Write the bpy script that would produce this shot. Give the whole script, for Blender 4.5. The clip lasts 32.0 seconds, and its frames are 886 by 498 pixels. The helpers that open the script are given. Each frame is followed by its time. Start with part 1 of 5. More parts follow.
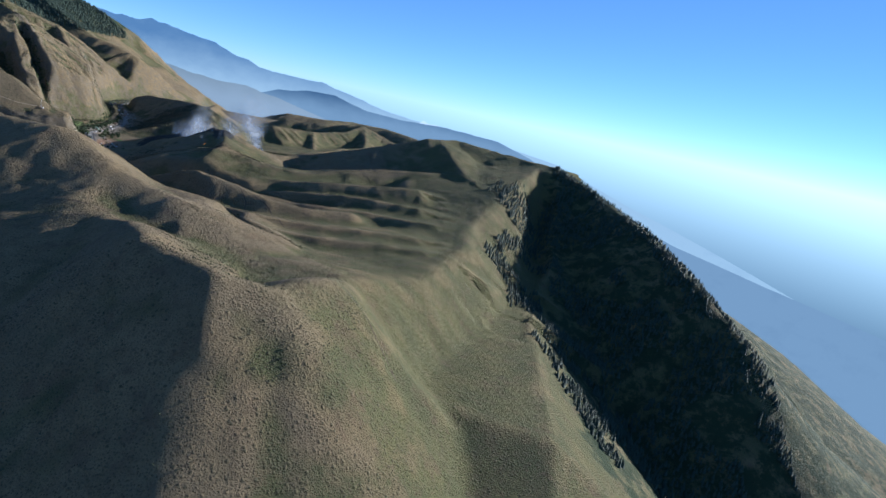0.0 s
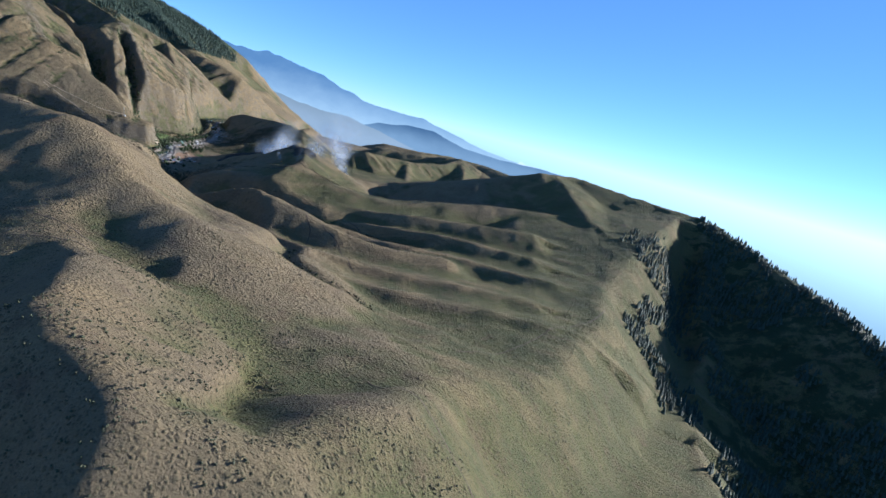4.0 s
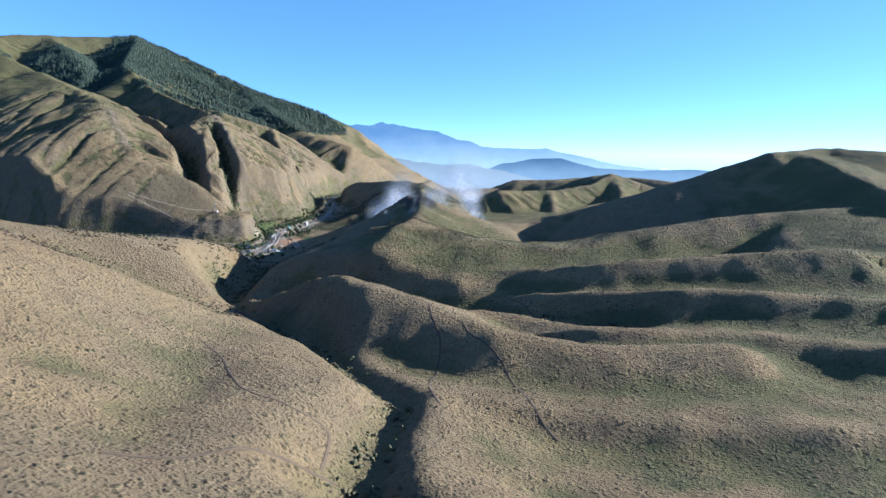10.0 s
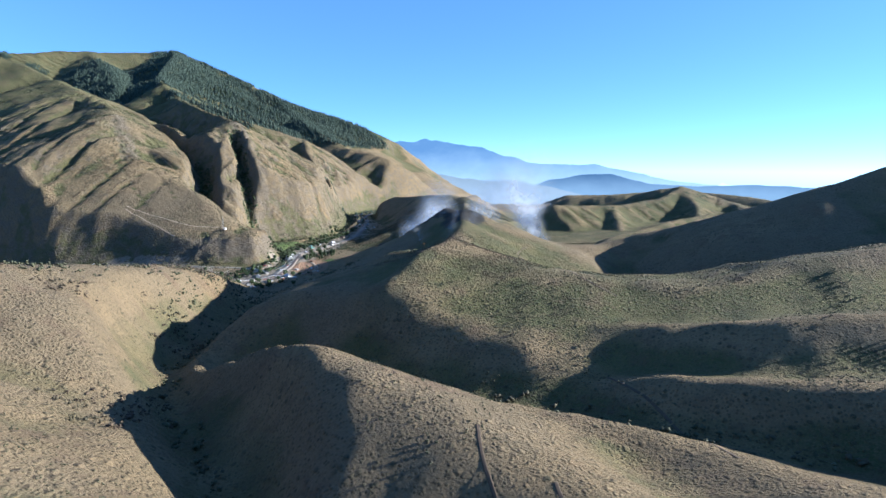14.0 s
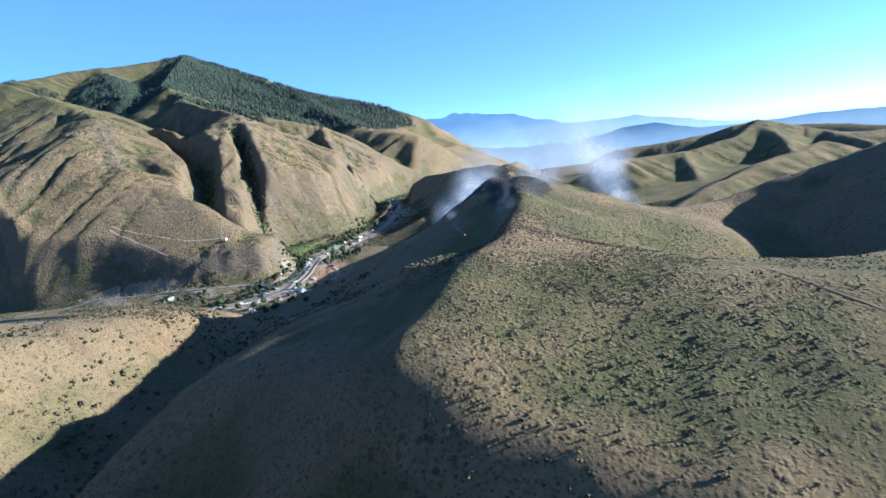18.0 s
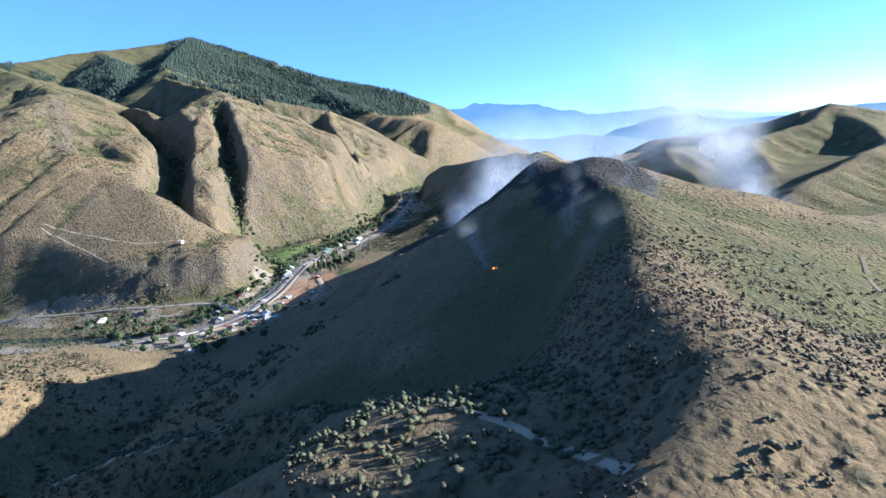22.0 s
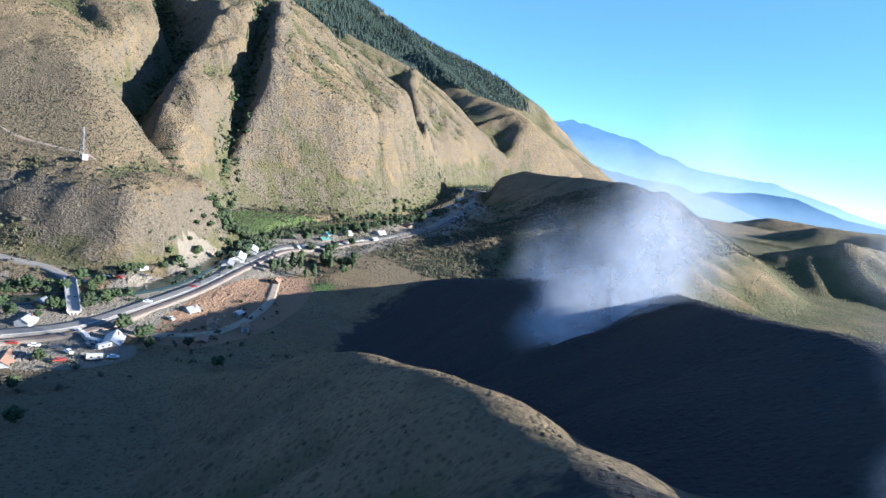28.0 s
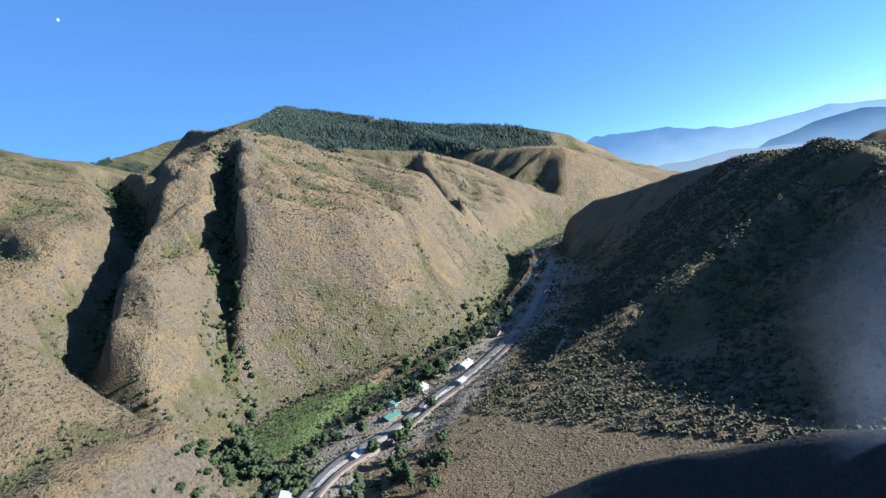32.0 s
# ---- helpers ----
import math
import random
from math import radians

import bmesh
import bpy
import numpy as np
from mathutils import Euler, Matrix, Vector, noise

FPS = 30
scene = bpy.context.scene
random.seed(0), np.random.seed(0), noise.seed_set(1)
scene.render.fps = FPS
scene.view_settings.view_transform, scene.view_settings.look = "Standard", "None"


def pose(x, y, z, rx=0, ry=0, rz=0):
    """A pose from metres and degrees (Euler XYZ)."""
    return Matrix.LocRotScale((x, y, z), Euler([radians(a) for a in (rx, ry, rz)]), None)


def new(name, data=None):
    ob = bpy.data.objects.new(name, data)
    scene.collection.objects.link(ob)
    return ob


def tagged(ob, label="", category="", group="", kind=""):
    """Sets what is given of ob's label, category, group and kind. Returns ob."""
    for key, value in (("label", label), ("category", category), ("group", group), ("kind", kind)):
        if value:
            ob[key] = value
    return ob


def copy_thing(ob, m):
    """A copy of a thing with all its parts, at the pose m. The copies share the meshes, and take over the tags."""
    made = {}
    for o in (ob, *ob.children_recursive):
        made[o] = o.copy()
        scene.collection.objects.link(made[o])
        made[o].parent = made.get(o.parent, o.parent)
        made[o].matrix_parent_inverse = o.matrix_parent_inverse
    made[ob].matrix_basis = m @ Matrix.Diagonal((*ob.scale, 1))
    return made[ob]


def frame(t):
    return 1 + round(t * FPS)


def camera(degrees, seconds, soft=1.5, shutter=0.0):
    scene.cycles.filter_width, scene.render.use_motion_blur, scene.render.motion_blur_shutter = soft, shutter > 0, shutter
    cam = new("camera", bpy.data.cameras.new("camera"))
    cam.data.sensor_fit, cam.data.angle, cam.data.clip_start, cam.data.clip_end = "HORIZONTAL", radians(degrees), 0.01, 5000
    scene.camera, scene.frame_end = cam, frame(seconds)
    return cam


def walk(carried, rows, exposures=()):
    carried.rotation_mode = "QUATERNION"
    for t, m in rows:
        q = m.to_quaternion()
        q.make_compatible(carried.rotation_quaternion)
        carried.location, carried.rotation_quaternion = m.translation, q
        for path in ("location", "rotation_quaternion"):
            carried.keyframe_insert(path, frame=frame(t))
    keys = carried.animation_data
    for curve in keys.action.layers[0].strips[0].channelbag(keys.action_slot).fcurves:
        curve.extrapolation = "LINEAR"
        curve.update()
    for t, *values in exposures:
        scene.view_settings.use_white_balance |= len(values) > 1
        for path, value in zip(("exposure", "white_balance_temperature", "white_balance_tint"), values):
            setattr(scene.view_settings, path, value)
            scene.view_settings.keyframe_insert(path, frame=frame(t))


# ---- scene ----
# the walk: seconds, place in metres, turn in degrees
cam = camera(74.51, 32.0)
PATH = [
    (0.0, -0.03, 0.19, 166.43, 76.27, -12.11, 4.35),
    (0.5, -3.32, 19.41, 162.87, 76.57, -10.36, 5.12),
    (1.0, -6.70, 38.76, 159.29, 76.92, -10.07, 6.29),
    (1.5, -10.27, 57.99, 155.72, 77.30, -9.39, 7.26),
    (2.0, -14.20, 77.04, 152.18, 77.71, -9.69, 8.38),
    (2.5, -18.70, 95.85, 148.75, 77.87, -12.20, 10.03),
    (3.0, -23.93, 114.44, 145.49, 77.85, -14.81, 11.68),
    (3.5, -29.96, 132.83, 142.47, 78.02, -15.65, 13.03),
    (5.5, -57.20, 205.55, 131.42, 77.96, -10.09, 17.83),
    (6.0, -64.14, 223.50, 128.72, 77.84, -8.67, 18.92),
    (6.5, -71.11, 241.19, 126.04, 77.79, -8.40, 20.16),
    (7.0, -78.07, 258.59, 123.41, 77.86, -7.48, 21.10),
    (7.5, -85.05, 275.61, 120.81, 78.15, -7.51, 22.12),
    (8.0, -92.07, 292.19, 118.29, 78.59, -6.22, 22.81),
    (8.5, -99.13, 308.28, 115.90, 79.17, -3.94, 23.33),
    (9.0, -106.21, 323.87, 113.64, 79.74, -3.94, 24.35),
    (9.5, -113.28, 339.03, 111.54, 80.00, -3.08, 25.05),
    (10.0, -120.29, 353.82, 109.55, 80.59, -0.71, 25.39),
    (10.5, -127.24, 368.28, 107.66, 81.00, 0.87, 25.86),
    (11.0, -134.17, 382.47, 105.88, 81.08, 1.40, 26.40),
    (11.5, -141.08, 396.45, 104.20, 81.28, 1.11, 27.00),
    (12.0, -148.04, 410.20, 102.61, 81.66, 0.44, 27.65),
    (12.5, -155.02, 423.74, 101.09, 82.03, 1.60, 27.97),
    (13.0, -162.03, 437.06, 99.61, 82.23, 2.13, 28.39),
    (13.5, -169.09, 450.16, 98.18, 82.21, 0.99, 28.98),
    (14.0, -176.29, 463.04, 96.81, 82.32, -0.33, 29.67),
    (14.5, -183.68, 475.75, 95.58, 82.39, -0.99, 30.33),
    (16.5, -213.96, 526.11, 91.28, 81.90, 3.98, 32.09),
    (17.0, -221.55, 538.62, 90.21, 81.42, 6.64, 32.31),
    (17.5, -229.14, 551.04, 89.11, 80.75, 7.15, 32.74),
    (18.0, -236.69, 563.39, 87.99, 80.24, 7.32, 32.88),
    (18.5, -244.23, 575.67, 86.88, 79.89, 7.02, 33.00),
    (19.0, -251.80, 587.86, 85.77, 80.30, 5.74, 33.31),
    (19.5, -259.39, 600.00, 84.66, 81.09, 4.56, 33.47),
    (20.0, -267.04, 612.09, 83.59, 80.91, 4.19, 33.92),
    (20.5, -274.68, 624.12, 82.57, 79.86, 4.71, 34.18),
    (21.0, -282.32, 636.01, 81.54, 79.56, 5.79, 34.20),
    (21.5, -289.87, 647.75, 80.48, 79.63, 6.57, 34.44),
    (22.0, -297.37, 659.43, 79.47, 79.77, 6.88, 34.86),
    (22.5, -304.89, 671.01, 78.51, 79.91, 6.90, 35.41),
    (23.0, -312.47, 682.47, 77.59, 80.07, 6.31, 36.09),
    (23.5, -320.16, 693.81, 76.73, 80.25, 5.01, 36.76),
    (24.0, -328.02, 705.04, 75.91, 80.53, 3.16, 37.32),
    (24.5, -336.12, 716.23, 75.12, 80.69, -0.26, 38.18),
    (25.0, -344.54, 727.41, 74.34, 80.46, -4.10, 38.94),
    (25.5, -353.33, 738.57, 73.54, 79.93, -7.41, 39.70),
    (27.5, -390.18, 783.05, 70.22, 78.84, -11.69, 42.33),
    (28.0, -399.86, 794.03, 69.46, 79.14, -10.13, 42.98),
    (28.5, -409.93, 804.81, 68.76, 79.65, -7.82, 43.61),
    (29.0, -420.33, 815.37, 68.17, 80.50, -4.63, 44.30),
    (29.5, -430.92, 825.68, 67.72, 81.83, -1.01, 45.12),
    (30.0, -441.55, 835.74, 67.45, 83.42, 2.37, 45.86),
    (30.5, -452.13, 845.57, 67.35, 84.87, 5.15, 46.26),
    (31.0, -462.60, 855.24, 67.36, 85.92, 7.53, 46.46),
    (31.5, -472.99, 864.81, 67.43, 86.41, 11.17, 46.50),
    (32.0, -483.35, 874.34, 67.52, 86.96, 14.36, 46.60),
]
walk(cam, [(t, pose(x, y, z, rx, ry, rz)) for t, x, y, z, rx, ry, rz in PATH],
     [(0, 1.25, 5400, 10), (3, 1.37, 5400, 10), (6, 1.72, 5400, 10), (12, 1.9, 5400, 10), (18, 2.05, 5400, 10), (25, 2.2, 5400, 10), (28, 2.2, 5400, 10), (30, 1.85, 5400, 10), (32, 1.75, 5400, 10)])

# ---- light ----
SUN_AZ, SUN_EL = 55.0, 17.5
world = bpy.data.worlds.new("sky")
scene.world = world
world.use_nodes = True
wn = world.node_tree.nodes
sky = wn.new("ShaderNodeTexSky")
sky.sky_type = 'NISHITA'
sky.sun_disc = False
sky.sun_elevation, sky.sun_rotation = radians(SUN_EL), radians(SUN_AZ)
sky.altitude, sky.air_density, sky.dust_density, sky.ozone_density = 3200, 0.75, 0.0, 4.0
wn["Background"].inputs["Strength"].default_value = 0.078
# thin summer haze evens out the sky's blue
haze = wn.new("ShaderNodeMix")
haze.data_type = 'RGBA'
haze.inputs[0].default_value = 0.32
haze.inputs[7].default_value = (0.8, 1.9, 3.6, 1)
world.node_tree.links.new(sky.outputs[0], haze.inputs[6])
world.node_tree.links.new(haze.outputs[2], wn["Background"].inputs["Color"])
sun_data = bpy.data.lights.new("sun", 'SUN')
sun_data.energy, sun_data.angle, sun_data.color = 5.0, radians(0.53), (1.0, 0.90, 0.76)
sun = new("sun", sun_data)
a, e = radians(SUN_AZ), radians(SUN_EL)
SUN_DIR = Vector((math.sin(a) * math.cos(e), math.cos(a) * math.cos(e), math.sin(e)))
sun.matrix_world = Matrix.Translation((200, 500, 900)) @ SUN_DIR.to_track_quat('Z', 'Y').to_matrix().to_4x4()


# ---- materials ----
class Nodes:
    """A few words for wiring a node material."""

    def __init__(self, name):
        self.mat = bpy.data.materials.new(name)
        self.mat.use_nodes = True
        self.n, self.l = self.mat.node_tree.nodes, self.mat.node_tree.links
        self.bsdf = self.n["Principled BSDF"]
        self.coord = self.n.new("ShaderNodeNewGeometry").outputs["Position"]

    def put(self, socket, value):
        if isinstance(value, bpy.types.NodeSocket):
            self.l.new(value, socket)
        else:
            socket.default_value = value

    def noise(self, scale, detail=4.0, rough=0.55, stretch=None):
        nd = self.n.new("ShaderNodeTexNoise")
        nd.inputs["Scale"].default_value, nd.inputs["Detail"].default_value = scale, detail
        nd.inputs["Roughness"].default_value = rough
        src = self.coord
        if stretch:
            mp = self.n.new("ShaderNodeVectorMath")
            mp.operation = 'MULTIPLY'
            mp.inputs[1].default_value = stretch
            self.l.new(src, mp.inputs[0])
            src = mp.outputs[0]
        self.l.new(src, nd.inputs["Vector"])
        return nd.outputs["Fac"]

    def voronoi(self, scale):
        nd = self.n.new("ShaderNodeTexVoronoi")
        nd.inputs["Scale"].default_value = scale
        self.l.new(self.coord, nd.inputs["Vector"])
        return nd.outputs["Distance"]

    def attr(self, name):
        nd = self.n.new("ShaderNodeAttribute")
        nd.attribute_name = name
        return nd.outputs["Fac"]

    def ramp(self, fac, lo, hi, a=0.0, b=1.0):
        nd = self.n.new("ShaderNodeMapRange")
        nd.interpolation_type = 'SMOOTHSTEP'
        for i, v in zip((1, 2, 3, 4), (lo, hi, a, b)):
            nd.inputs[i].default_value = v
        self.l.new(fac, nd.inputs[0])
        return nd.outputs[0]

    def math(self, op, a, b=0.0):
        nd = self.n.new("ShaderNodeMath")
        nd.operation = op
        self.put(nd.inputs[0], a)
        self.put(nd.inputs[1], b)
        return nd.outputs[0]

    def mix(self, fac, a, b):
        nd = self.n.new("ShaderNodeMix")
        nd.data_type = 'RGBA'
        self.put(nd.inputs[0], fac)
        self.put(nd.inputs[6], (*a, 1) if isinstance(a, tuple) else a)
        self.put(nd.inputs[7], (*b, 1) if isinstance(b, tuple) else b)
        return nd.outputs[2]

    def random(self):
        return self.n.new("ShaderNodeObjectInfo").outputs["Random"]

    def island(self):
        return self.n.new("ShaderNodeNewGeometry").outputs["Random Per Island"]

    def bump(self, height, strength, distance):
        nd = self.n.new("ShaderNodeBump")
        nd.inputs["Strength"].default_value, nd.inputs["Distance"].default_value = strength, distance
        self.l.new(height, nd.inputs["Height"])
        self.l.new(nd.outputs[0], self.bsdf.inputs["Normal"])

    def done(self, color, rough=0.85, metal=0.0, spec=0.3):
        self.put(self.bsdf.inputs["Base Color"], (*color, 1) if isinstance(color, tuple) else color)
        self.put(self.bsdf.inputs["Roughness"], rough)
        self.bsdf.inputs["Metallic"].default_value = metal
        self.bsdf.inputs["Specular IOR Level"].default_value = spec
        return self.mat


def ground_material():
    m = Nodes("hillside_ground")
    grain, patch = m.noise(1.1, 6, 0.7), m.noise(0.035, 5, 0.6)
    broad, tuft, bush = m.noise(0.008, 4, 0.55), m.voronoi(1.0), m.voronoi(0.36)
    dry = m.mix(m.ramp(patch, 0.35, 0.65), (0.203, 0.147, 0.080), (0.150, 0.110, 0.060))
    dry = m.mix(m.ramp(broad, 0.4, 0.62), dry, (0.145, 0.112, 0.069))
    olive = m.mix(m.ramp(patch, 0.35, 0.7), (0.083, 0.085, 0.033), (0.051, 0.062, 0.026))
    green = m.math('ADD', m.attr("green"), m.math('MULTIPLY', m.math('SUBTRACT', patch, 0.5), 0.9))
    col = m.mix(m.ramp(green, 0.25, 0.75), dry, olive)
    col = m.mix(m.ramp(m.noise(0.16, 7, 0.72), 0.48, 0.66, 0.0, 0.45), col, (0.076, 0.064, 0.040))
    col = m.mix(m.ramp(tuft, 0.12, 0.42, 0.72, 0.0), col, (0.050, 0.050, 0.029))
    col = m.mix(m.math('MULTIPLY', m.ramp(bush, 0.14, 0.30, 0.85, 0.0), m.ramp(m.noise(0.05, 4, 0.7), 0.42, 0.58)), col, (0.041, 0.043, 0.026))
    col = m.mix(m.ramp(grain, 0.40, 0.72, 0.0, 0.7), col, (0.112, 0.087, 0.050))
    fleck = m.voronoi(0.62)
    col = m.mix(m.math('MULTIPLY', m.ramp(fleck, 0.10, 0.26, 0.8, 0.0), m.ramp(m.noise(0.021, 5, 0.7), 0.40, 0.60)), col, (0.036, 0.037, 0.022))
    pale = m.noise(2.6, 5, 0.75)
    col = m.mix(m.ramp(pale, 0.50, 0.74, 0.0, 0.55), col, (0.225, 0.166, 0.092))
    col = m.mix(m.ramp(m.noise(0.055, 7, 0.75, (1, 1, 0.35)), 0.52, 0.66, 0.0, 0.5), col, (0.098, 0.066, 0.044))
    rocky = m.math('ADD', m.attr("rock"), m.math('MULTIPLY', m.math('SUBTRACT', m.noise(0.11, 6, 0.7), 0.5), 1.3))
    stone = m.mix(m.ramp(grain, 0.3, 0.7), (0.155, 0.130, 0.092), (0.073, 0.060, 0.045))
    col = m.mix(m.ramp(rocky, 0.42, 0.72), col, stone)
    # forest cover, with painted shade on the hills north of the fire
    forest = m.math('ADD', m.attr("forest"), m.math('MULTIPLY', m.math('SUBTRACT', m.noise(0.06, 6, 0.75), 0.5), 1.1))
    col = m.mix(m.ramp(forest, 0.45, 0.6), col, (0.026, 0.038, 0.019))
    charred = m.math('ADD', m.attr("burnt"), m.math('MULTIPLY', m.math('SUBTRACT', m.noise(0.09, 6, 0.7), 0.5), 0.9))
    col = m.mix(m.ramp(charred, 0.45, 0.62), col, m.mix(grain, (0.023, 0.022, 0.022), (0.050, 0.048, 0.043)))
    col = m.mix(m.ramp(m.attr("meadow"), 0.4, 0.6), col, m.mix(patch, (0.066, 0.098, 0.030), (0.092, 0.122, 0.042)))
    col = m.mix(m.ramp(m.attr("tilled"), 0.4, 0.6), col, m.mix(patch, (0.25, 0.155, 0.095), (0.19, 0.12, 0.075)))
    col = m.mix(m.ramp(m.attr("gravel"), 0.4, 0.6), col, m.mix(grain, (0.211, 0.183, 0.140), (0.165, 0.140, 0.108)))
    col = m.mix(m.ramp(m.attr("track"), 0.35, 0.65), col, m.mix(grain, (0.224, 0.182, 0.130), (0.158, 0.126, 0.086)))
    clumps = m.math('ADD', m.ramp(tuft, 0.0, 0.5, 0.5, 0.0), m.ramp(bush, 0.0, 0.4, 0.9, 0.0))
    rugged = m.math('MULTIPLY', m.noise(0.09, 8, 0.7), m.math('ADD', m.math('MULTIPLY', m.attr("rock"), 6.0), 0.9))
    clumps = m.math('ADD', m.math('ADD', clumps, m.ramp(fleck, 0.0, 0.32, 0.7, 0.0)), rugged)
    m.bump(m.math('ADD', clumps, m.math('ADD', grain, m.math('MULTIPLY', m.noise(0.3, 6, 0.7), 1.1))), 0.9, 0.9)
    return m.done(col, 0.95, spec=0.1)


def simple_material(name, a, b, scale=2.0, rough=0.8, metal=0.0, spec=0.3, bump=0.0):
    m = Nodes(name)
    fac = m.noise(scale, 5, 0.6)
    if bump:
        m.bump(fac, bump, 0.1)
    return m.done(m.mix(m.ramp(fac, 0.3, 0.7), a, b), rough, metal, spec)


GROUND = ground_material()


# ---- the lie of the land ----
TABLE = np.random.RandomState(7).rand(64, 64)


def value_noise(x, y, size, seed=0):
    """Smooth value noise, 0 to 1, for arrays."""
    u, v = x / size + seed * 17.3, y / size + seed * 7.9
    i, j = np.floor(u).astype(int), np.floor(v).astype(int)
    fu, fv = u - i, v - j
    fu, fv = fu * fu * (3 - 2 * fu), fv * fv * (3 - 2 * fv)
    i0, i1, j0, j1 = i % 64, (i + 1) % 64, j % 64, (j + 1) % 64
    return (TABLE[i0, j0] * (1 - fu) + TABLE[i1, j0] * fu) * (1 - fv) + (TABLE[i0, j1] * (1 - fu) + TABLE[i1, j1] * fu) * fv


def fractal(x, y, size, octaves=4, seed=0):
    total, amp, norm = 0.0, 1.0, 0.0
    for k in range(octaves):
        total, norm = total + amp * value_noise(x, y, size / 2 ** k, seed + k), norm + amp
        amp *= 0.5
    return total / norm


def along(points, x, y):
    """For arrays x, y: the distance to a polyline, its side (+1 left of its way), the length run and the height of the nearest point."""
    best = np.full(x.shape, 1e18)
    side, run, height, lean = np.zeros(x.shape), np.zeros(x.shape), np.zeros(x.shape), np.zeros(x.shape)
    start = 0.0
    for p, q in zip(points[:-1], points[1:]):
        dx, dy = q[0] - p[0], q[1] - p[1]
        length = math.hypot(dx, dy)
        f = np.clip(((x - p[0]) * dx + (y - p[1]) * dy) / length ** 2, 0, 1)
        ox, oy = x - p[0] - f * dx, y - p[1] - f * dy
        d2 = ox * ox + oy * oy
        across = (dx * (y - p[1]) - dy * (x - p[0])) / length
        near = (d2 < best - 1e-6) | ((d2 < best + 1e-6) & (np.abs(across) > lean))
        best = np.where(near, d2, best)
        lean = np.where(near, np.abs(across), lean)
        side = np.where(near, np.sign(across), side)
        run = np.where(near, start + f * length, run)
        if len(p) > 2:
            height = np.where(near, p[2] + f * (q[2] - p[2]), height)
        start += length
    return np.sqrt(best), side, run, height


# Each ridge: crest line (x, y, z), the fall to its left and to its right, the crest's roundness, the depth of its gullies
RIDGES = []


def ridge(points, left, right, round_=8.0, gully=0.12):
    RIDGES.append((points, left, right, round_, gully))


# near hills
ridge([(-460, 300, 20), (-300, 322, 46), (-216, 336, 58), (-178, 308, 70), (-140, 256, 79), (-98, 233, 79), (-76, 244, 73), (-64, 288, 69), (-66, 335, 54)], 0.5, 0.95, 7, 0.06)
ridge([(-216, 336, 58), (-245, 358, 61), (-262, 400, 68)], 0.35, 0.35, 10)
ridge([(-520, 500, 66), (-430, 490, 80), (-336, 442, 89), (-315, 436, 90), (-250, 405, 72), (-190, 384, 67), (-160, 395, 52)], 0.62, 0.5, 12)
ridge([(-190, 384, 67), (-217, 448, 55), (-250, 470, 52), (-294, 482, 52)], 0.4, 0.3, 10)
ridge([(-66, 335, 54), (-27, 420, 40), (3, 540, 42), (10, 640, 52), (40, 760, 78), (80, 880, 98), (121, 950, 110)], 0.07, 0.95, 8)
ridge([(-330, 585, 40), (-308, 580, 51), (-291, 572, 56), (-264, 563, 54), (-226, 558, 51), (-190, 546, 46), (-150, 552, 44), (-110, 565, 46)], 0.5, 0.62, 7)
ridge([(-172, 500, 39), (-120, 512, 41), (-40, 530, 44)], 0.14, 0.6, 2)
ridge([(-150, 470, 38), (-95, 478, 40), (-30, 492, 43)], 0.14, 0.6, 2)
ridge([(-160, 575, 42), (-100, 584, 46), (-30, 592, 48)], 0.16, 0.7, 2)
ridge([(-215, 600, 42), (-169, 612, 48), (-120, 620, 53), (-50, 628, 55)], 0.2, 0.66, 3)
ridge([(-222, 652, 46), (-180, 656, 53), (-129, 668, 59), (-60, 690, 65)], 0.2, 0.66, 3)
ridge([(-240, 690, 53), (-202, 697, 53), (-171, 728, 62), (-100, 775, 72), (-20, 810, 80)], 0.2, 0.7, 3)
ridge([(-62, 940, 112), (-48, 900, 108), (-34, 850, 96), (-5, 790, 80)], 0.2, 0.62, 6)
ridge([(121, 950, 110), (49, 975, 112), (-41, 985, 117), (-84, 930, 112), (-150, 895, 88), (-186, 896, 76), (-243, 893, 57), (-280, 868, 47), (-311, 824, 49), (-328, 813, 59), (-345, 803, 69)], 0.42, 0.5, 7)
ridge([(-340, 802, 69), (-366, 803, 72), (-382, 808, 63), (-398, 822, 56), (-418, 836, 48), (-442, 848, 41), (-472, 858, 30), (-500, 860, 16), (-532, 852, 2)], 0.72, 0.6, 4, 0.2)
ridge([(-335, 792, 66), (-350, 772, 56), (-374, 766, 40), (-400, 752, 28), (-440, 752, 14), (-490, 778, 3)], 0.34, 0.32, 10, 0.2)
ridge([(-366, 801, 67), (-385, 860, 58), (-412, 905, 50), (-455, 940, 41), (-512, 955, 28), (-548, 955, 15), (-575, 949, 4), (-590, 944, 0)], 0.7, 0.5, 4)
ridge([(-352, 800, 71), (-330, 757, 68), (-314, 715, 64), (-303, 694, 66), (-303, 664, 61), (-304, 646, 54), (-303, 630, 46), (-300, 612, 34)], 0.45, 1.0, 1.5)
ridge([(-296, 684, 62), (-262, 688, 57), (-225, 700, 54), (-150, 732, 56)], 0.15, 0.28, 8)
ridge([(-300, 676, 62), (-319, 692, 57), (-352, 704, 50), (-384, 698, 41), (-418, 688, 29), (-452, 690, 13)], 0.95, 0.5, 1.0, 0.05)
ridge([(-430, 490, 80), (-400, 540, 68), (-440, 620, 52), (-497, 692, 37), (-535, 728, 26), (-566, 756, 15), (-584, 778, 2)], 0.4, 0.45, 12)
